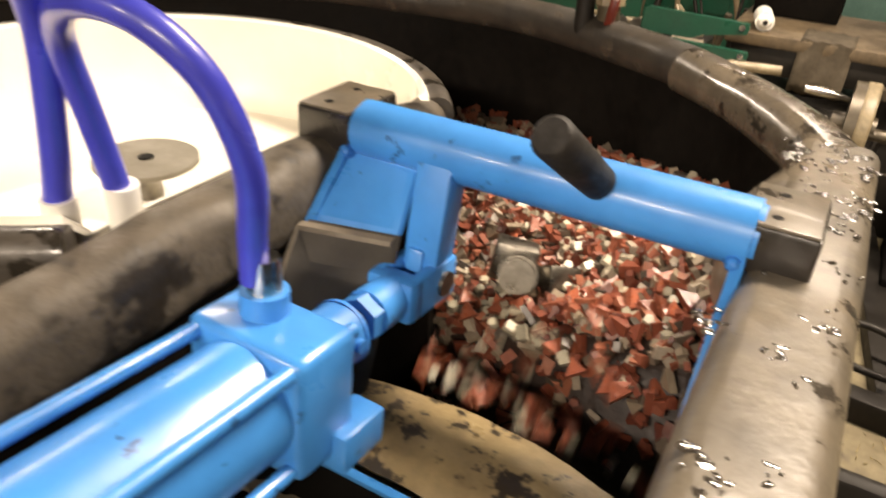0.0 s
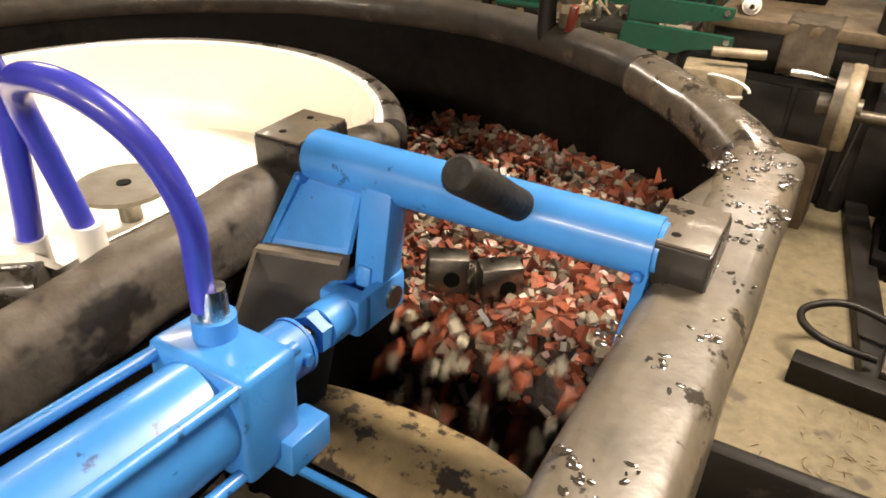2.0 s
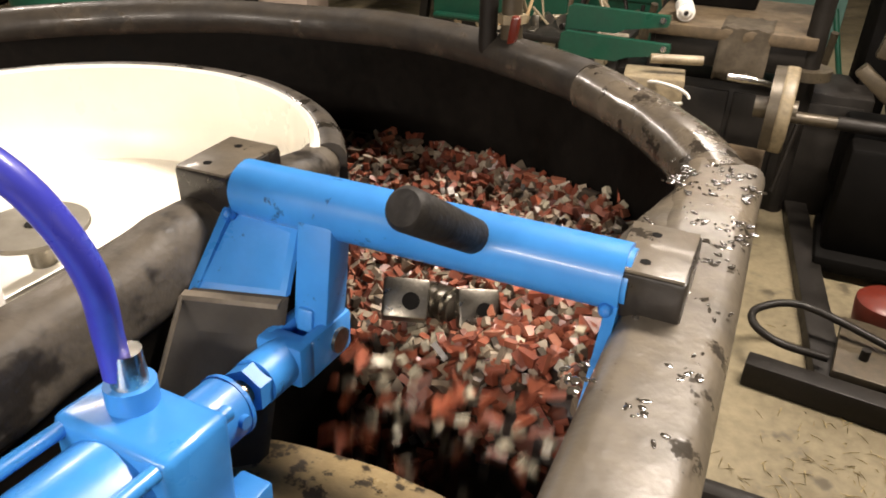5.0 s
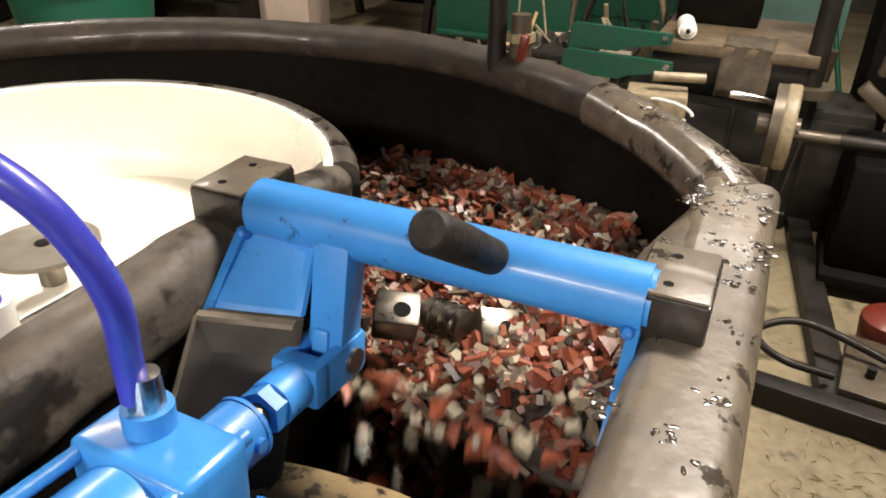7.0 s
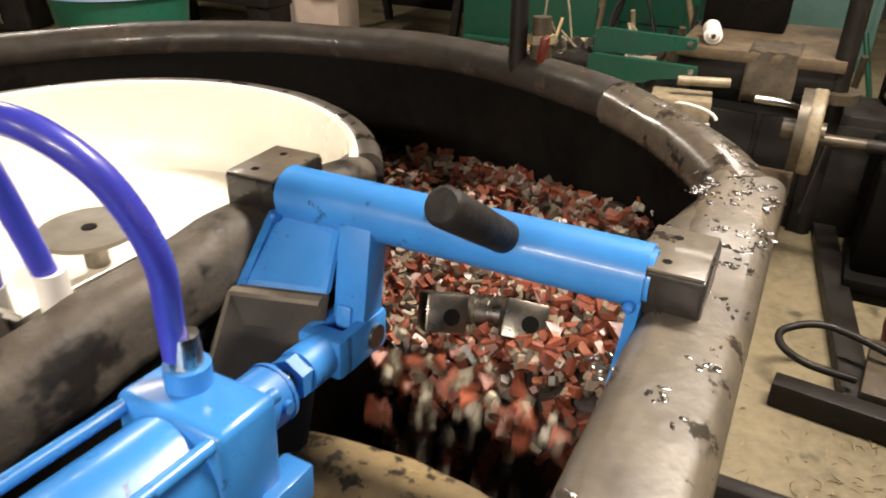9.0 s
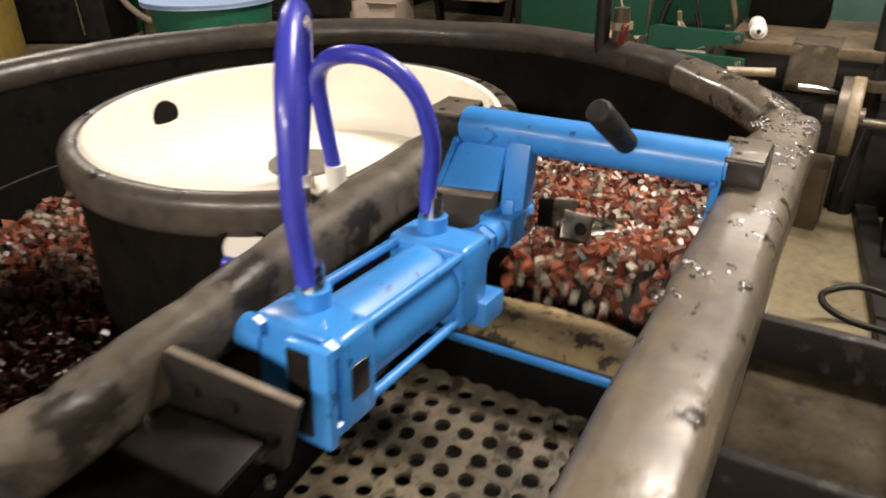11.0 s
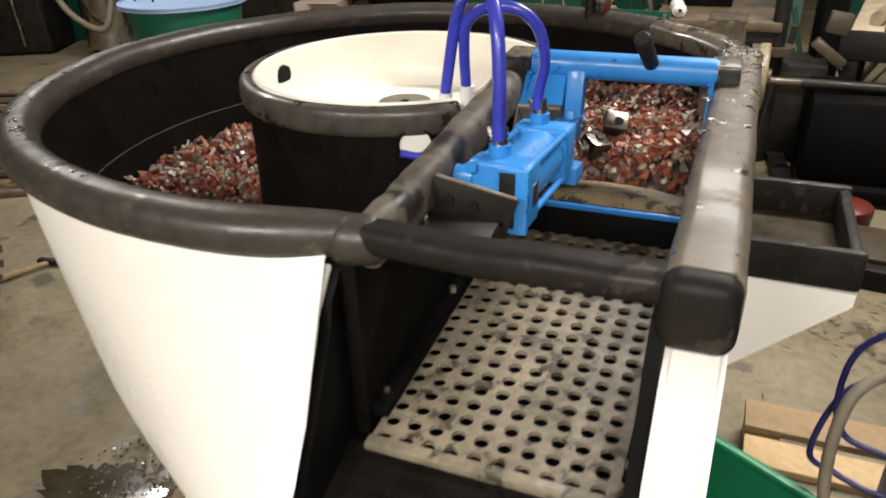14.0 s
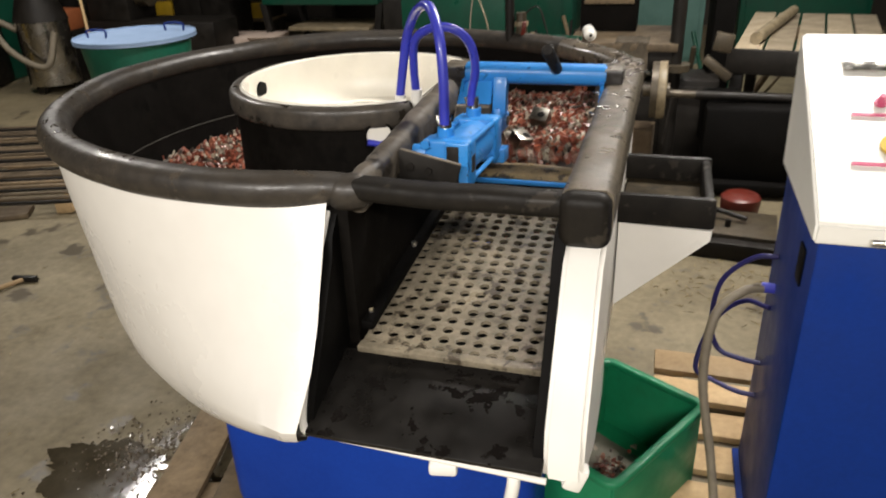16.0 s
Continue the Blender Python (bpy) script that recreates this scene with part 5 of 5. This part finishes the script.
def build_machines_right():
    bn = thing("workbench", "oily wooden workbench with a canvas flap hanging over its edge", "workbench", (0.06, 3.1, 0))
    part("top", box(bmesh.new(), (0, 0, 0.74), (0.66, 0.7, 0.05), bevel=0.006), M_WOOD_OLD, bn)
    for x in (-0.29, 0.29):
        for y in (-0.3, 0.3):
            part("leg", box(bmesh.new(), (x, y, 0.36), (0.06, 0.06, 0.72), bevel=0.004), M_DARKSTEEL, bn)
    part("apron", box(bmesh.new(), (0, -0.32, 0.66), (0.6, 0.03, 0.11), bevel=0.004), M_DARKSTEEL, bn)
    cv = thing("canvas_flap", "greasy brown canvas hanging over the bench edge", "cloth", (0.12, 2.76, 0.10))
    bm = bmesh.new()
    rings = []
    for i in range(13):
        u = i / 12
        y, z = (0.22 - 0.24 * min(1, u * 2), 0.672) if u < 0.5 else (-0.02 - 0.01 * math.sin(u * 9), 0.672 - (u - 0.5) * 0.42)
        rings.append([Vector((-0.1 + 0.2 * j / 10, y + 0.008 * math.sin(j * 1.3 + i), z + 0.004 * math.sin(j * 2 + i))) for j in range(11)])
    part("cloth", loft(bm, rings, False), M_CANVAS, cv)
    mod = cv.children[0].modifiers.new("thick", "SOLIDIFY")
    mod.thickness = 0.004
    can = thing("spray_can", "white can lying on its side on the bench", "can", (-0.135, 2.86, 0.805))
    part("can_body", cyl(bmesh.new(), (-0.03, 0.09, 0), (0.0, -0.06, 0), 0.038, seg=28), M_CABWHITE, can)
    part("can_neck", cyl(bmesh.new(), (0.0, -0.06, 0), (0.004, -0.08, 0), 0.032, 0.018, seg=28), M_CABWHITE, can)
    part("can_valve", cyl(bmesh.new(), (0.004, -0.08, 0), (0.005, -0.088, 0), 0.01, seg=16), M_DARKSTEEL, can)
    db = thing("dark_case", "dark brown wooden case on the bench", "case", (-0.06, 3.3, 0.767))
    part("case_body", box(bmesh.new(), (0, 0, 0.16), (0.36, 0.26, 0.32), bevel=0.008), M_RUBBER, db)
    part("case_slats", box(bmesh.new(), (0, -0.135, 0.2), (0.32, 0.012, 0.05), bevel=0.003), M_WOOD_OLD, db)
    for z, y, L, xr in ((0.829, 2.5, 0.40, -0.155), (0.736, 2.44, 0.43, -0.13)):
        g = thing("green_steel_arm", "green painted steel bracket arm with a bolt hole", "bracket", group="green steel arms")
        ol = [(-L, -0.05), (-L, 0.035), (-L + 0.02, 0.045), (0, 0.036), (0.005, 0.02), (0, -0.004), (-0.05, -0.012), (-0.16, -0.03), (-0.2, -0.05)]
        part("arm_plate", prism(bmesh.new(), ol, 0.03, Matrix.Translation((xr, y, z - 0.02)) @ Matrix(((1, 0, 0, 0), (0, 0, -1, 0), (0, 1, 0, 0), (0, 0, 0, 1)))), M_GREENSTEEL, g)
        part("bolt_eye", cyl(bmesh.new(), (xr - 0.02, y - 0.02, z), (xr - 0.02, y + 0.02, z), 0.012, seg=16), M_FITTING, g)
        part("post", box(bmesh.new(), (xr - L + 0.02, y + 0.02, z / 2 - 0.02), (0.06, 0.05, z), bevel=0.004), M_GREENSTEEL, g)
    bx = thing("junction_box", "cream metal box with a white cable loop", "electrical box", (-0.15, 2.3, 0.075))
    part("box_body", box(bmesh.new(), (0, 0, 0.54), (0.22, 0.16, 0.13), (0, 0, 8), 0.006), M_CREAM, bx)
    part("box_stand", box(bmesh.new(), (0, 0, 0.2), (0.12, 0.1, 0.55), bevel=0.004), M_DARKSTEEL, bx)
    part("cable_loop", tube(bmesh.new(), [(0.04 + 0.11 * math.cos(a), -0.09 - 0.03 * math.cos(a), 0.56 + 0.035 * math.sin(a)) for a in (2 * math.pi * i / 30 for i in range(28))], 0.006, 8), M_CABWHITE, bx)
    part("roller_stub", cyl(bmesh.new(), (-0.02, -0.02, 0.66), (0.16, 0.03, 0.66), 0.018, seg=18), M_CREAM, bx)
    # dark boxes added to stand for the black void below the bench
    pl = thing("dark_cupboard", "low black box added for the dark void below the bench", "cupboard", (0.1, 2.98, 0))
    part("cupboard_body", box(bmesh.new(), (0, 0, 0.27), (1.1, 0.35, 0.54), bevel=0.01), M_DARKSTEEL, pl)
    part("cupboard_door", box(bmesh.new(), (-0.25, -0.18, 0.27), (0.5, 0.015, 0.46), bevel=0.005), M_DARKSTEEL, pl)
    part("cupboard_door", box(bmesh.new(), (0.27, -0.18, 0.27), (0.5, 0.015, 0.46), bevel=0.005), M_DARKSTEEL, pl)
    gp = thing("green_guard", "dark green steel machine guard panel on a stand", "machine guard", (-1.16, 3.3, 0))
    part("panel", box(bmesh.new(), (0, 0, 0.86), (0.76, 0.03, 0.64), bevel=0.01), M_GREENSTEEL, gp)
    part("ledge", box(bmesh.new(), (0.06, -0.03, 0.57), (0.84, 0.06, 0.02), bevel=0.004), M_GREENSTEEL, gp)
    part("stand", box(bmesh.new(), (0, 0.02, 0.28), (0.1, 0.06, 0.55), bevel=0.006), M_DARKSTEEL, gp)
    pt = thing("parts_table", "low dark steel table littered with machine fittings", "table", (-0.66, 2.82, 0))
    part("top", box(bmesh.new(), (0, 0, 0.66), (0.62, 0.34, 0.03), bevel=0.004), M_DARKSTEEL, pt)
    for x in (-0.27, 0.27):
        for y in (-0.13, 0.13):
            part("leg", box(bmesh.new(), (x, y, 0.325), (0.04, 0.04, 0.65), bevel=0.003), M_DARKSTEEL, pt)
    rng = random.Random(52)
    for k in range(22):
        x, y = -0.66 + rng.uniform(-0.28, 0.28), 2.82 + rng.uniform(-0.14, 0.14)
        m = rng.choice((M_CREAM, M_CREAM, M_OILIRON, M_STEEL, M_DARKSTEEL, M_GREYHOSE, M_WOOD))
        a, L = rng.uniform(0, 6.28), rng.uniform(0.04, 0.12)
        if k % 3 == 0:
            o = thing("pipe_fitting", "loose flanged pipe fitting lying on the parts table", "fitting", (x, y, 0.675), "fittings on the parts table")
            d = Vector((math.cos(a), math.sin(a), 0)) * L * 0.5
            r = rng.uniform(0.012, 0.022)
            part("tube", cyl(bmesh.new(), Vector((0, 0, r * 1.5)) - d, Vector((0, 0, r * 1.5)) + d, r, seg=14), m, o)
            part("flange", cyl(bmesh.new(), Vector((0, 0, r * 1.5)) + d * 0.8, Vector((0, 0, r * 1.5)) + d, r * 1.5, seg=14), m, o)
        elif k % 3 == 1:
            o = thing("angle_bracket", "loose bent metal bracket lying on the parts table", "bracket", (x, y, 0.675), "fittings on the parts table", rz=math.degrees(a))
            part("foot", box(bmesh.new(), (0, 0, 0.004), (L, 0.035, 0.008), bevel=0.002), m, o)
            part("upright", box(bmesh.new(), (L / 2 - 0.004, 0, 0.004 + L * 0.35), (0.008, 0.035, L * 0.7), bevel=0.002), m, o)
        else:
            o = thing("machine_rod", "short metal rod propped among the fittings", "rod", (x, y, 0.675), "fittings on the parts table")
            part("shaft", cyl(bmesh.new(), (0, 0, 0.0), (math.cos(a) * L, math.sin(a) * L, rng.uniform(0.05, 0.16)), rng.uniform(0.006, 0.012), seg=10), m, o)
    for k, (p, m) in enumerate(((((-0.95, 2.95, 0.70), (-0.93, 3.0, 1.0), (-0.86, 3.1, 1.2)), M_GREYHOSE), (((-0.62, 2.9, 0.69), (-0.6, 2.95, 0.86), (-0.5, 2.98, 0.95), (-0.44, 2.98, 0.82), (-0.4, 2.95, 0.69)), M_DARKSTEEL),
                                (((-0.78, 2.9, 0.69), (-0.84, 2.95, 0.9), (-0.98, 3.1, 1.12)), M_CREAM))):
        o = thing("loose_cable", "thin loose cable looping over the parts table", "cable")
        part("cable", tube(bmesh.new(), smooth_path(p, 20), 0.0055, 8), m, o)
    # old lathe with a hand wheel
    la = thing("old_lathe", "old dark machine tool with a brown handwheel and levers", "lathe", (-0.055, 0.15, 0))
    hw = part("handwheel", cyl(bmesh.new(), (0.315, 2.3, 0.56), (0.36, 2.3, 0.56), 0.158, seg=44), M_OILIRON, la, "worn brown handwheel")
    ring = [(0.375, 2.3 + 0.15 * math.cos(a), 0.56 + 0.15 * math.sin(a)) for a in (2 * math.pi * i / 40 for i in range(40))]
    part("wheel_rim", sweep(bmesh.new(), ring, round_section(0.024, 0.05, 0.01, 3), True, (1, 0, 0)), M_CREAM, hw, "pale worn rim of the handwheel")
    part("wheel_grip", tube(bmesh.new(), [(0.315, 2.28, 0.65), (0.28, 2.27, 0.662), (0.21, 2.26, 0.668), (0.155, 2.25, 0.672)], 0.017, 12, [0.6, 0.7, 1, 0.8]), M_CHROME, hw)
    part("wheel_hub", cyl(bmesh.new(), (0.27, 2.3, 0.56), (0.42, 2.3, 0.56), 0.04, seg=24), M_OILIRON, hw)
    part("gear", cyl(bmesh.new(), (0.37, 2.3, 0.56), (0.40, 2.3, 0.56), 0.075, seg=18), M_DARKSTEEL, la)
    part("feed_shaft", cyl(bmesh.new(), (0.40, 2.28, 0.545), (0.56, 2.3, 0.54), 0.022, seg=18), M_OILIRON, la)
    part("feed_bar", cyl(bmesh.new(), (0.56, 2.3, 0.54), (1.3, 2.35, 0.52), 0.026, seg=18), M_DARKSTEEL, la)
    part("lever", tube(bmesh.new(), [(0.43, 2.22, 0.54), (0.415, 2.2, 0.4), (0.40, 2.18, 0.28)], 0.009, 10), M_DARKSTEEL, la)
    part("column", cyl(bmesh.new(), (0.435, 2.65, 0.0), (0.435, 2.65, 1.7), 0.04, seg=24), M_DARKSTEEL, la)
    part("collar", cyl(bmesh.new(), (0.435, 2.65, 0.60), (0.435, 2.65, 0.64), 0.09, seg=24), M_OILIRON, la)
    part("main_column", box(bmesh.new(), (0.69, 2.95, 0.9), (0.13, 0.16, 1.8), (0, 0, 12), 0.012), M_RUBBER_DK, la, "thick black upright column")
    part("column_arm", box(bmesh.new(), (0.63, 2.87, 1.25), (0.34, 0.12, 0.14), bevel=0.012), M_DARKSTEEL, la)
    part("bed", box(bmesh.new(), (0.98, 2.32, 0.27), (0.72, 0.3, 0.46), bevel=0.02), M_RUBBER_DK, la)
    part("gearbox", box(bmesh.new(), (0.72, 2.42, 0.38), (0.22, 0.24, 0.3), (0, 0, 6), 0.02), M_RUBBER_DK, la)
    for k in range(4):
        part("bolt", cyl(bmesh.new(), (0.66 + 0.05 * k, 2.29, 0.46 - 0.04 * (k % 2)), (0.66 + 0.05 * k, 2.275, 0.46 - 0.04 * (k % 2)), 0.011, seg=8), M_OILIRON, la)
    part("drip_tray", box(bmesh.new(), (0.85, 2.3, 0.06), (0.5, 0.4, 0.06), bevel=0.01), M_RUBBER_DK, la)
    part("slide", box(bmesh.new(), (0.66, 2.35, 0.68), (0.18, 0.05, 0.05), (0, 38, 0), 0.006), M_OILIRON, la)
    part("slide", box(bmesh.new(), (0.68, 2.36, 0.82), (0.10, 0.05, 0.10), (0, 10, 0), 0.006), M_OILIRON, la)
    # floor frame of the tool: base bar, rail and handle loop
    fr = thing("floor_frame", "dark steel floor frame with a bent handle and bolt", "frame", (-0.07, 0.13, 0))
    part("base_bar", box(bmesh.new(), (0.85, 1.33, 0.045), (0.82, 0.07, 0.085), (0, 0, -6), 0.006), M_DARKSTEEL, fr)
    d = Vector((0.44, 3.2, 0)) - Vector((0.66, 1.35, 0))
    part("long_rail", box(bmesh.new(), (0.58, 2.3, 0.03), (0.09, 1.9, 0.055), (0, 0, 6.5), 0.005), M_DARKSTEEL, fr)
    pts = smooth_path([(0.66, 1.45, 0.10), (0.52, 1.44, 0.12), (0.44, 1.50, 0.13), (0.45, 1.58, 0.14), (0.58, 1.62, 0.16), (0.85, 1.55, 0.12)], 40)
    part("bent_handle", tube(bmesh.new(), pts, 0.0125, 12), M_DARKSTEEL, fr)
    part("foot_plate", box(bmesh.new(), (0.84, 1.55, 0.07), (0.3, 0.32, 0.05), (0, 0, -6), 0.004), M_OILIRON, fr)
    part("bolt", cyl(bmesh.new(), (0.76, 1.5, 0.09), (0.76, 1.5, 0.13), 0.014, seg=12), M_DARKSTEEL, fr)
    rb = thing("red_bucket", "small round red plastic tub on the floor", "tub", (0.765, 1.93, 0))
    prof = [(0.001, 0.004), (0.075, 0.004), (0.088, 0.02), (0.1, 0.12), (0.098, 0.14), (0.085, 0.152), (0.001, 0.158)]
    bm = loft(bmesh.new(), [[Vector((r * math.cos(a), r * math.sin(a), z)) for r, z in prof] for a in (2 * math.pi * i / 36 for i in range(36))], False, False, True)
    part("tub_body", bm, M_RED, rb)
    ct = thing("cardboard_box", "brown cardboard box with tape and printed bars", "box", (0.14, 2.62, 0), rz=-4)
    part("box_body", box(bmesh.new(), (0, 0, 0.15), (0.3, 0.2, 0.3), bevel=0.004), M_CARTON, ct)
    part("tape", box(bmesh.new(), (0.0, -0.1015, 0.15), (0.03, 0.002, 0.3)), M_CREAM, ct)
    for k in range(3):
        part("printed_bar", box(bmesh.new(), (-0.06, -0.1015, 0.08 + 0.035 * k), (0.06, 0.002, 0.014)), M_DARKSTEEL, ct, "unreadable printed bar")
    # long slatted machine table
    st = thing("slatted_table", "long wooden slatted machine table on dark legs", "table", (1.2, 3.35, 0.06), rz=-9)
    for k in range(5):
        part("slat", box(bmesh.new(), (-0.32 + 0.16 * k, 0, 0.68), (0.145, 1.5, 0.035), bevel=0.004), M_GREYWOOD, st)
    part("front_beam", box(bmesh.new(), (0, -0.76, 0.63), (0.85, 0.04, 0.14), bevel=0.005), M_DARKSTEEL, st)
    for x in (-0.36, 0.36):
        for y in (-0.7, 0.7):
            part("leg", box(bmesh.new(), (x, y, 0.28), (0.07, 0.07, 0.68), bevel=0.005), M_DARKSTEEL, st)
    rl = thing("paper_roll", "long pale roll lying on the slatted table", "roll", (1.16, 3.35, 0.793), rz=-14)
    part("roll_body", cyl(bmesh.new(), (-0.2, -0.6, 0), (-0.15, 0.6, 0), 0.035, seg=20), M_CREAM, rl)
    # backdrop clutter beyond: racks, sheets, offcuts
    rng = random.Random(21)
    for k, (x, y, w, h, m) in enumerate(((0.2, 6.2, 0.9, 1.6, M_TEAL), (1.6, 6.6, 1.2, 1.5, M_GREENSTEEL), (2.9, 5.6, 1.1, 1.2, M_GREENSTEEL), (-2.2, 7.2, 0.8, 1.7, M_CABWHITE), (4.2, 4.2, 1.0, 1.6, M_GREENSTEEL))):
        c = thing("tool_cabinet", "plain tall workshop cabinet standing at the back", "cabinet", (x, y, 0))
        part("cabinet_body", box(bmesh.new(), (0, 0, h / 2), (w, 0.45, h), bevel=0.012), m, c)
        part("cabinet_door", box(bmesh.new(), (0, -0.235, h / 2), (w - 0.1, 0.02, h - 0.12), bevel=0.006), m, c)
    for k in range(60):
        x, y = rng.uniform(-1.9, 1.1), rng.uniform(3.9, 5.2)
        L = rng.uniform(0.15, 0.7)
        o = thing("metal_offcut", "leaning bar or pipe offcut in workshop clutter", "offcut", (x, y, 0), "offcuts at the back")
        tilt = Vector((rng.uniform(-.6, .6), rng.uniform(-.3, .3), 1)).normalized() * L
        part("bar", cyl(bmesh.new(), (0, 0, 0.0), tilt, rng.uniform(0.01, 0.03), seg=10), rng.choice((M_CREAM, M_DARKSTEEL, M_OILIRON, M_WOOD_OLD, M_GREENSTEEL, M_DARKSTEEL)), o)


build_machines_right()

# ---- motion ----


def chip_rows(x, phase, turn, spin, k):
    """A chip rides towards the ramp, drops before it, and returns under the bed."""
    period = 5.2 * k
    rows = []
    t = 0.0
    while t <= 16.01:
        u = ((t / period) + phase) % 1.0
        if u < 0.62:
            f = u / 0.62
            y = 0.50 - 0.35 * f
            xx = x * (1.0 - 0.25 * f) - 0.05 * (1 - f)
            z = bed_height(xx, y) + 0.006 + 0.004 * math.sin(9 * t + turn)
        elif u < 0.75:
            f = (u - 0.62) / 0.13
            y = 0.15 - 0.13 * f
            xx = x * 0.75
            z = bed_height(x * 0.75, y) + 0.010 - 0.02 * f
        else:
            f = (u - 0.75) / 0.25
            y = 0.02 + 0.48 * f
            xx = x * (0.75 + 0.25 * f) - 0.05 * f
            z = 0.70 + 0.10 * f - 0.04 * math.sin(math.pi * f)
        a = turn + spin * t
        rows.append((t, pose(xx, y, z, 40 * math.sin(a), 40 * math.cos(0.8 * a), math.degrees(0.5 * a))))
        t += 0.32
    return rows


def fall_rows(x, phase, turn, period, dy):
    """A chip drops off the front of the bed into the trough and comes back under it."""
    edge = 0.125 - 0.13 * x + dy
    way = ((0.0, edge, 0.912), (0.3, edge - 0.045, 0.845), (0.62, edge - 0.085, 0.70), (0.8, edge + 0.05, 0.72))
    rows = []
    for k in range(-1, int(16.0 / period) + 2):
        for u, y, z in way:
            t = (k + phase + u) * period
            a = turn + 2.2 * t
            rows.append((t, pose(x + 0.012 * math.sin(a), y, z, 35 * math.sin(a), 35 * math.cos(0.8 * a), math.degrees(0.5 * a))))
    inside = [r for r in rows if 0.0 < r[0] < 16.0]
    return [(0.0, inside[0][1])] + inside[1:-1] + [(16.0, inside[-1][1])]


def motions():
    for ob, x, phase, turn, period, dy in fallers:
        walk(ob, fall_rows(x, phase, turn, period, dy))
    for ob, x, phase, turn, spin, k in movers:
        walk(ob, chip_rows(x, phase, turn, spin, k))
    walk(piece_a, [(0, pose(-0.085, 0.21, 0.955, 80, 10, 20)), (0.5, pose(-0.1, 0.175, 0.955, 75, 5, 30)), (1.5, pose(-0.085, 0.18, 0.955, 85, 0, 35)), (2.5, pose(-0.135, 0.185, 0.955, 80, 8, 25)),
                   (3.5, pose(-0.11, 0.175, 0.955, 85, 0, 20)), (4.5, pose(-0.1, 0.19, 0.955, 60, 5, 25)), (6.5, pose(-0.12, 0.185, 0.96, 25, 10, 30)), (7.0, pose(-0.125, 0.18, 0.96, 20, 8, 25)),
                   (7.5, pose(-0.105, 0.175, 0.955, 30, 15, 30)), (8.2, pose(-0.08, 0.18, 0.955, 50, 20, 35)), (10.4, pose(-0.105, 0.18, 0.96, 75, 0, 50)), (11.0, pose(-0.1, 0.2, 0.965, 70, 20, 60)),
                   (11.5, pose(-0.1, 0.17, 0.965, 60, 30, 60)), (12.5, pose(-0.03, 0.27, 0.97, 20, 5, 20)), (14.0, pose(-0.04, 0.26, 0.97, 40, 10, 15)), (16.0, pose(-0.025, 0.29, 0.975, 35, 5, -10))])
    walk(piece_b, [(0, pose(-0.03, 0.22, 0.93, 60, 20, 60)), (1.5, pose(-0.01, 0.21, 0.945, 30, 10, 40)), (2.0, pose(-0.04, 0.2, 0.955, 85, 0, 40)), (3.5, pose(-0.04, 0.2, 0.955, 88, 0, 35)),
                   (4.5, pose(-0.03, 0.22, 0.945, 60, 10, 40)), (6.5, pose(-0.02, 0.24, 0.93, 40, 10, 40)), (7.5, pose(0.01, 0.23, 0.945, 30, 20, 35)), (8.0, pose(0.045, 0.22, 0.955, 30, 15, 20)),
                   (10.4, pose(-0.06, 0.2, 0.95, 70, 10, 30)), (11.5, pose(-0.07, 0.19, 0.945, 40, 20, 40)), (12.5, pose(-0.07, 0.16, 0.945, 20, 10, 60)), (16.0, pose(-0.06, 0.165, 0.94, 25, 12, 50))])
    walk(piece_c, [(0, pose(-0.07, 0.19, 0.955, 70, 30, 10)), (1.0, pose(-0.13, 0.2, 0.93, 60, 40, 30)), (3.0, pose(-0.06, 0.24, 0.925, 60, 60, 50)), (6.5, pose(-0.075, 0.22, 0.945, 80, 20, 60)),
                   (7.5, pose(-0.07, 0.22, 0.945, 85, 30, 80)), (10.4, pose(-0.03, 0.24, 0.93, 80, 40, 100)), (12.5, pose(-0.055, 0.15, 0.945, 75, 30, 110)), (16.0, pose(-0.09, 0.2, 0.94, 80, 20, 120))])


motions()
